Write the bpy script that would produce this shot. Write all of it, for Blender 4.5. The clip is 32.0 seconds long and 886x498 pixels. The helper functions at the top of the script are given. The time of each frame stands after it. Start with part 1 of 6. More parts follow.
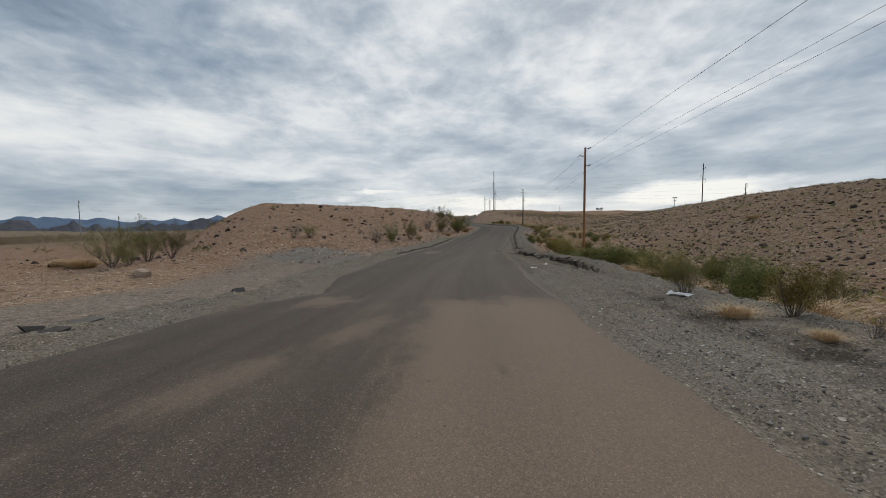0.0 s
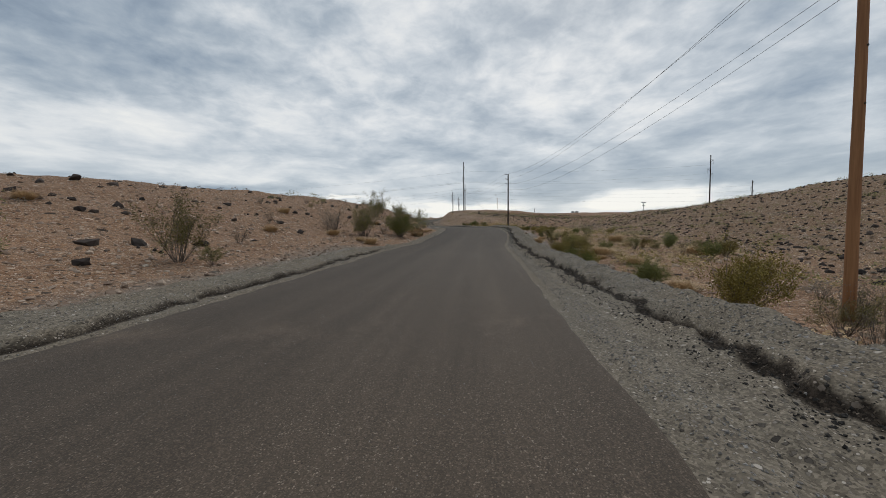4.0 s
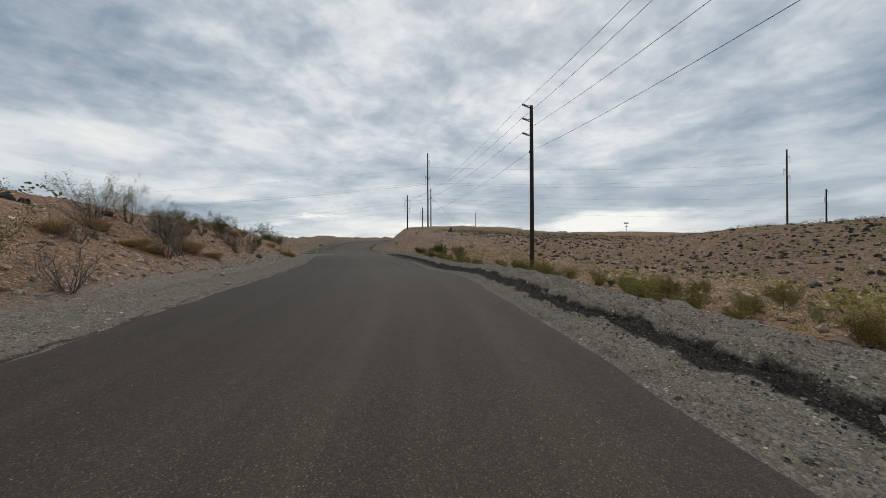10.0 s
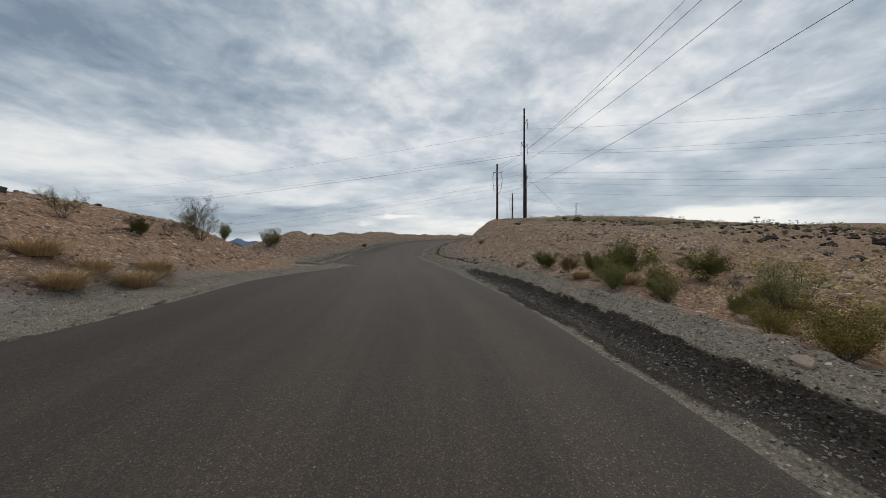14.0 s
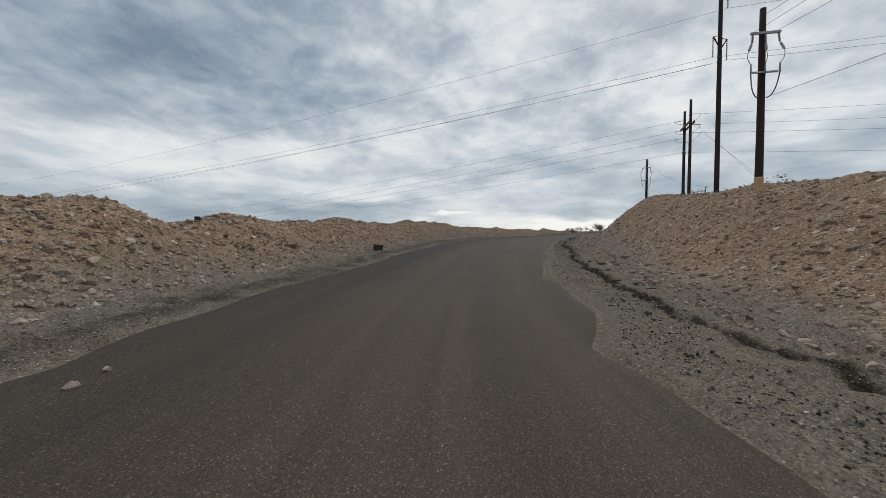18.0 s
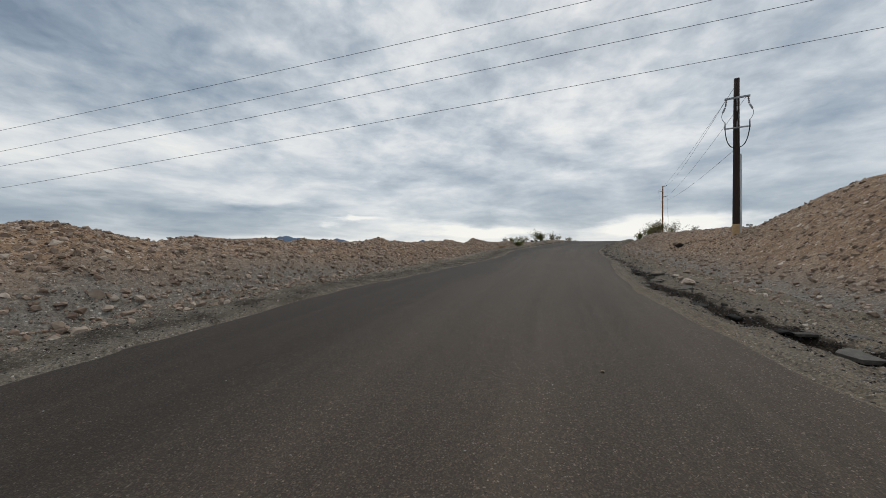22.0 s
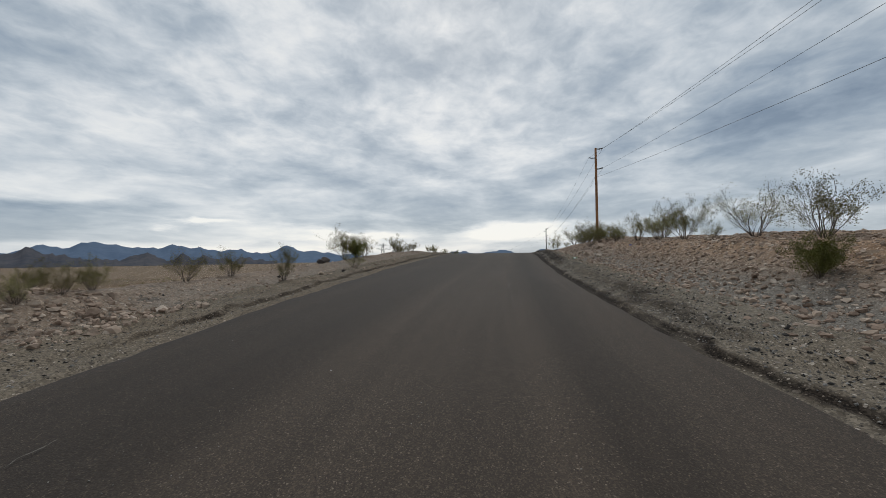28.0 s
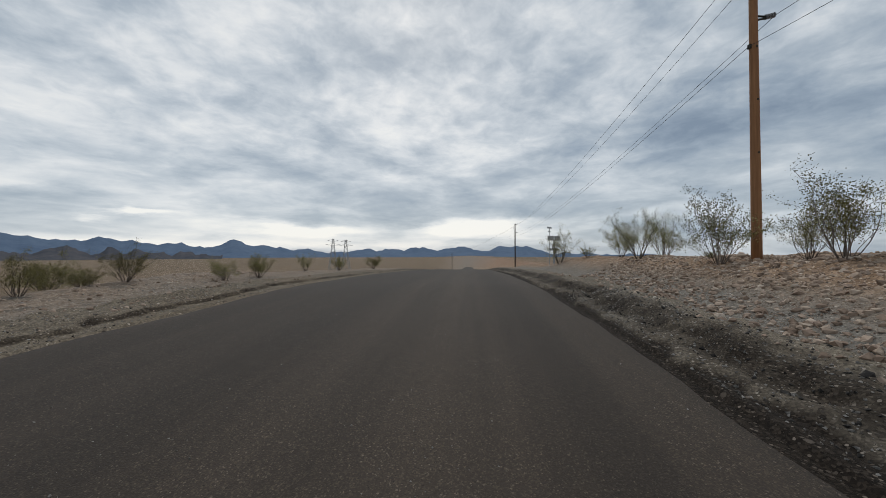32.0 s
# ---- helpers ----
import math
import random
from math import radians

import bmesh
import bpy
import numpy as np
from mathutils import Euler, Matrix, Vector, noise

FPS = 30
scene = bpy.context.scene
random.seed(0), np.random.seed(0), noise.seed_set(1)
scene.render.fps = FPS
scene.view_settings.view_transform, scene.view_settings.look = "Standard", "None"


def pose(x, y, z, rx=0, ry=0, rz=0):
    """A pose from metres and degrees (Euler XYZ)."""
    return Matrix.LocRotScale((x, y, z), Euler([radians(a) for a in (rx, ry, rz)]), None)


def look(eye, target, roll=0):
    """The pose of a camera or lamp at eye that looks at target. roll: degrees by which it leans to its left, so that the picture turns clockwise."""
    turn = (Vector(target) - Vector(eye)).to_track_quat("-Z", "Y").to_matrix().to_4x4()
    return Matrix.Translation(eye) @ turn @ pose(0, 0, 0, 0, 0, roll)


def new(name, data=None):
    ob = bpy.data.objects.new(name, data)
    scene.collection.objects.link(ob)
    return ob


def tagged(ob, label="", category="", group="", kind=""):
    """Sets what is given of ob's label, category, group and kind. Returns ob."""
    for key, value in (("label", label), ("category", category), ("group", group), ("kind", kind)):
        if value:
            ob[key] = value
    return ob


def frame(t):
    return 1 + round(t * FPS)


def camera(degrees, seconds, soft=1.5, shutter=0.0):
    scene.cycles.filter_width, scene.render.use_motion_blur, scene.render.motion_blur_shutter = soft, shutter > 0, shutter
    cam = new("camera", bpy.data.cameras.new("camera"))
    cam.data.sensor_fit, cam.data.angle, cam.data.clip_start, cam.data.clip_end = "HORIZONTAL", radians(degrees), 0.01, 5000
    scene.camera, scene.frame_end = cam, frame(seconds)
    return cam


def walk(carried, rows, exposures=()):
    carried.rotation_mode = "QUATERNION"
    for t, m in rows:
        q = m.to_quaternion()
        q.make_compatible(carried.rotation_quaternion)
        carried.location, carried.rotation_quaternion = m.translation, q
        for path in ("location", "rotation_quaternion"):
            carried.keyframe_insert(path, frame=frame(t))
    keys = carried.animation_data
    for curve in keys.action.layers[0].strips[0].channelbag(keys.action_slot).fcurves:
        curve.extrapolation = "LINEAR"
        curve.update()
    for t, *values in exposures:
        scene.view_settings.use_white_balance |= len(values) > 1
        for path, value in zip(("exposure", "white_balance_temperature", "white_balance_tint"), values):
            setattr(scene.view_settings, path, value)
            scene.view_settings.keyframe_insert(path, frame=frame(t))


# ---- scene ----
cam = camera(102.67, 32.0, soft=0.75, shutter=0.0)
ROWS = [
    (0, pose(0.000, 0.000, 1.400, 86.23, 0.46, -0.01)),
    (0.5, pose(0.176, 3.772, 1.220, 86.16, 0.40, -0.30)),
    (1, pose(0.436, 7.639, 1.065, 86.26, 0.30, -0.83)),
    (1.5, pose(0.701, 11.558, 0.951, 86.37, 0.32, -1.41)),
    (2, pose(1.138, 15.421, 0.883, 86.31, 0.35, -2.26)),
    (2.5, pose(1.672, 19.240, 0.814, 86.56, 0.38, -3.03)),
    (3, pose(2.289, 23.022, 0.743, 86.61, 0.42, -3.77)),
    (3.5, pose(2.960, 26.790, 0.691, 86.70, 0.42, -4.42)),
    (4, pose(3.601, 30.560, 0.674, 87.11, 0.48, -5.12)),
    (4.5, pose(4.266, 34.300, 0.682, 87.60, 0.60, -5.67)),
    (5, pose(4.948, 37.989, 0.709, 88.05, 0.76, -6.00)),
    (5.5, pose(5.632, 41.603, 0.751, 88.35, 0.94, -6.16)),
    (6, pose(6.306, 45.118, 0.803, 88.44, 1.09, -6.32)),
    (6.5, pose(6.973, 48.534, 0.875, 88.70, 0.85, -6.58)),
    (7, pose(7.714, 51.998, 0.980, 89.19, 0.68, -7.24)),
    (7.5, pose(8.447, 55.498, 1.119, 89.56, 0.61, -7.77)),
    (8, pose(9.298, 59.070, 1.287, 89.69, 0.48, -8.57)),
    (8.5, pose(10.183, 62.666, 1.479, 89.90, 0.31, -9.19)),
    (9, pose(11.055, 66.223, 1.705, 90.10, 0.23, -9.49)),
    (9.5, pose(11.788, 69.711, 1.954, 90.33, 0.25, -9.46)),
    (10, pose(12.434, 73.137, 2.183, 90.32, 0.22, -9.17)),
    (10.5, pose(12.891, 76.493, 2.357, 90.21, -0.01, -8.64)),
    (11, pose(13.181, 79.705, 2.495, 90.10, -0.37, -7.72)),
    (11.5, pose(13.309, 82.930, 2.596, 90.23, -0.54, -6.23)),
    (12, pose(13.294, 86.211, 2.629, 89.93, -0.94, -4.48)),
    (12.5, pose(13.096, 89.440, 2.599, 89.92, -0.92, -2.77)),
    (13, pose(12.796, 92.596, 2.573, 90.02, -0.96, -1.22)),
    (13.5, pose(12.633, 95.485, 2.610, 90.08, -0.64, 1.00)),
    (14, pose(12.466, 98.311, 2.692, 90.21, -0.03, 3.14)),
    (14.5, pose(12.268, 101.067, 2.790, 90.05, 0.15, 5.39)),
    (15, pose(11.873, 103.964, 2.889, 89.88, 0.01, 7.92)),
    (15.5, pose(11.325, 107.018, 2.985, 89.74, -0.37, 9.61)),
    (16, pose(10.668, 110.204, 3.073, 89.64, -0.93, 10.17)),
    (16.5, pose(9.939, 113.469, 3.146, 89.56, -1.42, 10.13)),
    (17, pose(9.094, 116.729, 3.195, 89.41, -1.19, 10.99)),
    (17.5, pose(8.325, 120.075, 3.282, 89.37, -0.90, 11.77)),
    (18, pose(7.535, 123.318, 3.392, 89.53, -1.02, 11.75)),
    (18.5, pose(6.880, 126.766, 3.537, 89.79, -1.12, 11.05)),
    (19, pose(6.423, 130.440, 3.745, 90.17, -1.17, 9.70)),
    (19.5, pose(6.270, 134.247, 4.014, 90.42, -1.13, 8.10)),
    (20, pose(6.194, 138.009, 4.305, 90.59, -1.25, 6.46)),
    (20.5, pose(6.338, 141.853, 4.607, 90.61, -1.13, 4.28)),
    (21, pose(6.492, 145.505, 4.893, 90.72, -0.80, 2.21)),
    (21.5, pose(6.825, 149.076, 5.113, 90.68, -0.77, -0.53)),
    (22, pose(7.374, 152.455, 5.289, 90.73, -0.74, -2.64)),
    (22.5, pose(8.391, 155.549, 5.496, 90.74, -0.52, -4.24)),
    (23, pose(9.405, 158.806, 5.712, 90.87, 0.03, -6.40)),
    (23.5, pose(10.641, 161.924, 5.879, 90.88, 0.01, -8.33)),
    (24, pose(11.977, 164.926, 6.018, 90.99, -0.04, -10.12)),
    (24.5, pose(13.033, 167.802, 6.175, 91.29, 0.35, -12.46)),
    (25, pose(14.114, 170.857, 6.318, 90.97, -0.05, -13.89)),
    (25.5, pose(15.233, 173.692, 6.526, 90.85, -0.08, -16.14)),
    (26, pose(16.443, 176.446, 6.757, 90.94, 0.04, -18.24)),
    (26.5, pose(17.755, 179.192, 6.972, 91.08, 0.29, -19.74)),
    (27, pose(19.165, 181.972, 7.156, 91.24, 0.62, -20.64)),
    (27.5, pose(20.677, 184.794, 7.322, 91.39, 0.86, -21.40)),
    (28, pose(22.348, 187.622, 7.487, 91.50, 0.56, -22.97)),
    (28.5, pose(24.124, 190.415, 7.683, 91.48, 0.31, -24.33)),
    (29, pose(25.785, 193.019, 7.881, 91.18, 0.16, -25.49)),
    (29.5, pose(27.418, 195.567, 8.049, 90.94, 0.05, -26.47)),
    (30, pose(29.065, 198.083, 8.199, 91.30, 0.51, -27.25)),
    (30.5, pose(30.782, 200.601, 8.341, 91.29, 0.57, -28.21)),
    (31, pose(32.380, 202.946, 8.510, 91.26, 0.54, -28.74)),
    (31.5, pose(33.925, 205.268, 8.700, 91.12, 0.41, -29.31)),
    (32, pose(35.580, 207.763, 8.911, 90.84, 0.08, -29.53)),
]
walk(cam, ROWS, exposures=[(0.0, 0.0)])

# ---- world, sun ----
world = bpy.data.worlds.new("sky")
scene.world = world
world.use_nodes = True


# cloud masses: bearing, height, half width, half height, brightness, lean
CLOUD_MASSES = [
    (48, 23, 20, 6, -0.32, 0.0), (60, 33, 25, 7, -0.20, 0.0), (34, 33, 16, 5, -0.12, 0.0), (44, 11, 20, 3.5, 0.30, 0.0), (16, 15, 14, 4.0, 0.10, 0.0),
    (3, 17, 16, 2.6, -0.13, 0.42), (12, 23, 15, 5.0, 0.22, 0.3), (-19, 21.5, 10, 4.5, 0.28, 0.1), (-17, 31, 20, 4, 0.12, 0.0), (-40, 16, 9, 4, 0.10, 0.0), (-70, 15, 16, 6, -0.24, 0.0),
    (-30, 8.5, 14, 2.0, -0.13, 0.0), (10, 9.5, 16, 1.6, 0.10, 0.0), (48, 4.2, 13, 2.0, -0.20, 0.0), (20.5, 6.6, 5.0, 0.7, -0.22, -0.06),
    (-6.7, 3.3, 9, 0.8, 0.81, 0.0), (-35.5, 4.2, 9, 1.15, 0.88, 0.0), (13, 4.7, 4.5, 0.46, 0.68, 0.0), (4, 1.6, 30, 0.8, 0.43, 0.0), (-20, 5.6, 14, 1.0, -0.15, 0.0), (30, 7.8, 11, 1.2, 0.15, 0.0),
]


def build_sky(nt):
    n, l = nt.nodes, nt.links
    n.clear()
    out = n.new("ShaderNodeOutputWorld")
    sky = n.new("ShaderNodeTexSky")
    sky.sky_type, sky.sun_disc = "NISHITA", False
    sky.sun_elevation, sky.sun_rotation = radians(38), radians(25)
    bg_sky = n.new("ShaderNodeBackground")
    l.new(sky.outputs[0], bg_sky.inputs[0])
    bg_sky.inputs[1].default_value = 0.10
    geo = n.new("ShaderNodeTexCoord")
    sep = n.new("ShaderNodeSeparateXYZ")
    l.new(geo.outputs["Generated"], sep.inputs[0])

    def math_node(op, a, b=None, clamp=False):
        m = n.new("ShaderNodeMath")
        m.operation, m.use_clamp = op, clamp
        for i, v in enumerate((a, b)):
            if v is None:
                continue
            if isinstance(v, (int, float)):
                m.inputs[i].default_value = v
            else:
                l.new(v, m.inputs[i])
        return m.outputs[0]

    # cloud texture that flattens into bands towards the horizon
    up = math_node("MULTIPLY", math_node("LOGARITHM", math_node("ADD", math_node("MAXIMUM", sep.outputs[2], 0.0), 0.16), 2.718), 0.95)
    com = n.new("ShaderNodeCombineXYZ")
    l.new(sep.outputs[0], com.inputs[0])
    l.new(sep.outputs[1], com.inputs[1])
    l.new(up, com.inputs[2])

    def cloud_noise(scale, detail, rough, offset, stretch=(1, 1, 1), dist=0.0, turn=0.0):
        mp = n.new("ShaderNodeMapping")
        mp.inputs["Location"].default_value = offset
        mp.inputs["Scale"].default_value = stretch
        mp.inputs["Rotation"].default_value = (0, 0, turn)
        l.new(com.outputs[0], mp.inputs[0])
        t = n.new("ShaderNodeTexNoise")
        t.inputs["Scale"].default_value, t.inputs["Detail"].default_value = scale, detail
        t.inputs["Roughness"].default_value, t.inputs["Distortion"].default_value = rough, dist
        l.new(mp.outputs[0], t.inputs[0])
        return t.outputs[0]

    big = cloud_noise(2.2, 4, 0.5, (1.3, 4.1, 0.0), (1, 1, 1.1), 0.2)
    mid = cloud_noise(5.2, 8, 0.56, (3.7, 0.4, 2.0), (1, 1, 1.15), 0.3)
    fine = cloud_noise(14.0, 8, 0.58, (0.7, 2.4, 5.0), (1, 1, 1.2), 0.4)
    # bearings, in degrees to the left of north and over the horizon, with ragged edges
    wob = cloud_noise(4.0, 7, 0.55, (8.1, 3.3, 1.0))
    wob2 = cloud_noise(4.0, 7, 0.55, (2.1, 9.3, 4.0))
    az = math_node("MULTIPLY", math_node("ARCTAN2", math_node("MULTIPLY", sep.outputs[0], -1.0), sep.outputs[1]), 57.2958)
    el = math_node("MULTIPLY", math_node("ARCSINE", sep.outputs[2]), 57.2958)
    lift = math_node("ADD", math_node("MULTIPLY", el, 0.05), 0.10)
    azw = math_node("ADD", az, math_node("MULTIPLY", math_node("SUBTRACT", wob, 0.5), 26.0))
    elw = math_node("ADD", el, math_node("MULTIPLY", math_node("MULTIPLY", math_node("SUBTRACT", wob2, 0.5), 15.0), lift))

    def mass(a, e, wa, we, amount, lean=0.0):
        da = math_node("SUBTRACT", azw, a)
        de = math_node("SUBTRACT", math_node("SUBTRACT", elw, e), math_node("MULTIPLY", da, lean))
        qa = math_node("POWER", math_node("ABSOLUTE", math_node("DIVIDE", da, wa)), 2.0)
        qe = math_node("POWER", math_node("ABSOLUTE", math_node("DIVIDE", de, we)), 2.0)
        return math_node("MULTIPLY", math_node("EXPONENT", math_node("MULTIPLY", math_node("ADD", qa, qe), -1.0)), amount)

    total = math_node("ADD", math_node("MULTIPLY", math_node("SUBTRACT", big, 0.5), 0.50), math_node("MULTIPLY", math_node("SUBTRACT", mid, 0.5), 0.88))
    total = math_node("ADD", total, math_node("MULTIPLY", math_node("MULTIPLY", math_node("SUBTRACT", fine, 0.5), 0.50), math_node("MULTIPLY", el, 0.06, True)))
    for m in CLOUD_MASSES:
        total = math_node("ADD", total, mass(*m))
    total = math_node("ADD", total, 0.545)
    ramp = n.new("ShaderNodeValToRGB")
    e = ramp.color_ramp.elements
    e[0].position, e[0].color = 0.12, (0.212, 0.274, 0.356, 1)
    e[1].position, e[1].color = 0.98, (0.95, 0.945, 0.91, 1)
    for p, c in ((0.32, (0.320, 0.389, 0.468, 1)), (0.46, (0.426, 0.490, 0.554, 1)), (0.60, (0.572, 0.626, 0.676, 1)), (0.76, (0.765, 0.793, 0.812, 1))):
        k = e.new(p)
        k.color = c
    l.new(total, ramp.inputs[0])
    bg_cl = n.new("ShaderNodeBackground")
    l.new(ramp.outputs[0], bg_cl.inputs[0])
    bg_cl.inputs[1].default_value = 0.95
    add = n.new("ShaderNodeMixShader")
    add.inputs[0].default_value = 0.93
    l.new(bg_sky.outputs[0], add.inputs[1]); l.new(bg_cl.outputs[0], add.inputs[2])
    l.new(add.outputs[0], out.inputs[0])


build_sky(world.node_tree)
sun_data = bpy.data.lights.new("sun", "SUN")
sun_data.energy, sun_data.angle, sun_data.color = 1.0, radians(14), (1.0, 0.95, 0.88)
sun = new("sun", sun_data)
sun.matrix_world = look((0, 0, 50), (-14, -30, 0))


# ---- helpers ----
def material(name):
    m = bpy.data.materials.new(name)
    m.use_nodes = True
    nt = m.node_tree
    return m, nt, nt.nodes["Principled BSDF"]


def noise_node(nt, scale, detail=4, rough=0.55, coord="Object", kind="noise", stretch=None, turn=0.0):
    tc = nt.nodes.new("ShaderNodeTexCoord")
    src = tc.outputs[coord]
    if stretch or turn:
        mp = nt.nodes.new("ShaderNodeMapping")
        mp.inputs["Scale"].default_value = stretch or (1, 1, 1)
        mp.inputs["Rotation"].default_value = (0, 0, turn)
        nt.links.new(src, mp.inputs[0])
        src = mp.outputs[0]
    if kind == "voronoi":
        t = nt.nodes.new("ShaderNodeTexVoronoi")
        t.inputs["Scale"].default_value = scale
        nt.links.new(src, t.inputs["Vector"])
        return t
    t = nt.nodes.new("ShaderNodeTexNoise")
    t.inputs["Scale"].default_value, t.inputs["Detail"].default_value, t.inputs["Roughness"].default_value = scale, detail, rough
    nt.links.new(src, t.inputs["Vector"])
    return t


def ramp_node(nt, src, stops):
    r = nt.nodes.new("ShaderNodeValToRGB")
    e = r.color_ramp.elements
    e[0].position, e[0].color = stops[0][0], (*stops[0][1], 1)
    e[1].position, e[1].color = stops[-1][0], (*stops[-1][1], 1)
    for p, c in stops[1:-1]:
        e.new(p).color = (*c, 1)
    nt.links.new(src, r.inputs[0])
    return r.outputs[0]


def mix_node(nt, fac, a, b, blend="MIX"):
    m = nt.nodes.new("ShaderNodeMix")
    m.data_type, m.blend_type = "RGBA", blend
    for i, v in ((0, fac), (6, a), (7, b)):
        if isinstance(v, (int, float)):
            m.inputs[i].default_value = v
        elif isinstance(v, tuple):
            m.inputs[i].default_value = (*v, 1)
        else:
            nt.links.new(v, m.inputs[i])
    return m.outputs[2]


def calc(nt, op, a, b=0.0, clamp=False):
    m = nt.nodes.new("ShaderNodeMath")
    m.operation, m.use_clamp = op, clamp
    for i, v in enumerate((a, b)):
        if isinstance(v, (int, float)):
            m.inputs[i].default_value = v
        else:
            nt.links.new(v, m.inputs[i])
    return m.outputs[0]


def bump(nt, bsdf, height, strength=0.5, distance=0.02):
    b = nt.nodes.new("ShaderNodeBump")
    b.inputs["Strength"].default_value, b.inputs["Distance"].default_value = strength, distance
    nt.links.new(height, b.inputs["Height"])
    nt.links.new(b.outputs[0], bsdf.inputs["Normal"])


def attribute(nt, name):
    a = nt.nodes.new("ShaderNodeAttribute")
    a.attribute_name = name
    return a.outputs["Fac"]


# ---- materials ----
def stone_layer(nt, col, scale, reach, keep, tones, warp):
    """Scattered stones of uneven size and tone over a colour; gives colour and cover."""
    v = noise_node(nt, scale, kind="voronoi")
    sep = nt.nodes.new("ShaderNodeSeparateColor")
    nt.links.new(v.outputs["Color"], sep.inputs[0])
    size = calc(nt, "MULTIPLY", calc(nt, "SUBTRACT", sep.outputs[0], 1 - keep), reach / keep)
    dist = calc(nt, "ADD", v.outputs["Distance"], calc(nt, "MULTIPLY", calc(nt, "SUBTRACT", warp, 0.5), 0.75))
    cover = calc(nt, "MULTIPLY", calc(nt, "SUBTRACT", size, dist), 15.0, True)
    return mix_node(nt, cover, col, ramp_node(nt, sep.outputs[1], tones)), cover


STONE_TONES = [(0.0, (0.035, 0.024, 0.018)), (0.3, (0.13, 0.086, 0.060)), (0.65, (0.31, 0.220, 0.158)), (0.9, (0.50, 0.395, 0.305)), (1.0, (0.68, 0.58, 0.48))]
GREY_TONES = [(0.0, (0.035, 0.031, 0.028)), (0.4, (0.12, 0.108, 0.095)), (0.75, (0.24, 0.218, 0.192)), (1.0, (0.52, 0.48, 0.43))]


def mat_soil():
    m, nt, b = material("desert_soil")
    large = noise_node(nt, 0.09, 5, 0.6)
    mid = noise_node(nt, 0.9, 6, 0.65)
    fine = noise_node(nt, 9.0, 6, 0.7)
    peb = noise_node(nt, 7.0, kind="voronoi")
    soil = ramp_node(nt, large.outputs[0], [(0.3, (0.1673, 0.08514, 0.04464)), (0.5, (0.2356, 0.1267, 0.06882)), (0.72, (0.3162, 0.1851, 0.1097))])
    soil = mix_node(nt, 0.55, soil, ramp_node(nt, mid.outputs[0], [(0.3, (0.09792, 0.05247, 0.0279)), (0.52, (0.2295, 0.1267, 0.07161)), (0.75, (0.3907, 0.2455, 0.1507))]))
    stones = ramp_node(nt, peb.outputs["Color"], [(0.0, (0.05712, 0.03366, 0.02046)), (0.5, (0.2132, 0.1218, 0.07161)), (1.0, (0.4825, 0.3208, 0.2027))])
    soil = mix_node(nt, 0.42, soil, stones)
    grav = ramp_node(nt, fine.outputs[0], [(0.28, (0.0765, 0.06831, 0.05766)), (0.5, (0.1836, 0.1653, 0.1414)), (0.74, (0.3366, 0.3089, 0.2678))])
    gpeb = noise_node(nt, 45.0, kind="voronoi")
    grav = mix_node(nt, 0.45, grav, ramp_node(nt, gpeb.outputs["Color"], [(0, (0.0612, 0.05445, 0.0465)), (0.5, (0.1734, 0.1564, 0.1348)), (1, (0.408, 0.3712, 0.3208))]))
    pale = ramp_node(nt, mid.outputs[0], [(0.3, (0.1499, 0.09405, 0.05766)), (0.52, (0.2754, 0.1812, 0.1144)), (0.75, (0.3998, 0.2831, 0.1869))])
    pale = mix_node(nt, 0.45, pale, ramp_node(nt, peb.outputs["Color"], [(0.0, (0.09996, 0.06237, 0.03906)), (0.5, (0.2601, 0.1703, 0.106)), (1.0, (0.4794, 0.3485, 0.2372))]))
    soil = mix_node(nt, attribute(nt, "pale"), soil, pale)
    scrubby = noise_node(nt, 0.05, 8, 0.7)
    plain = ramp_node(nt, scrubby.outputs[0], [(0.35, (0.055, 0.046, 0.022)), (0.52, (0.115, 0.080, 0.043)), (0.7, (0.21, 0.132, 0.074))])
    soil = mix_node(nt, attribute(nt, "plain"), soil, plain)
    soil = mix_node(nt, 1.0, soil, (1.13, 1.13, 1.13), "MULTIPLY")
    soil, k0 = stone_layer(nt, soil, 34.0, 0.75, 0.95, STONE_TONES, fine.outputs[0])
    soil, k1 = stone_layer(nt, soil, 14.0, 0.62, 0.62, STONE_TONES, fine.outputs[0])
    soil, k2 = stone_layer(nt, soil, 5.0, 0.55, 0.42, STONE_TONES, fine.outputs[0])
    soil, k3 = stone_layer(nt, soil, 1.7, 0.40, 0.14, [(0.0, (0.035, 0.025, 0.018)), (0.7, (0.075, 0.05, 0.035)), (1.0, (0.33, 0.25, 0.18))], fine.outputs[0])
    grav, k4 = stone_layer(nt, grav, 24.0, 0.55, 0.8, GREY_TONES, fine.outputs[0])
    edge = calc(nt, "ADD", attribute(nt, "gravel"), calc(nt, "MULTIPLY", calc(nt, "SUBTRACT", mid.outputs[0], 0.5), 0.9), True)
    col = mix_node(nt, edge, soil, grav)
    nt.links.new(col, b.inputs["Base Color"])
    b.inputs["Roughness"].default_value = 0.95
    b.inputs["Specular IOR Level"].default_value = 0.15
    h = calc(nt, "ADD", calc(nt, "MULTIPLY", fine.outputs[0], 0.6), calc(nt, "MULTIPLY", peb.outputs["Distance"], 0.5))
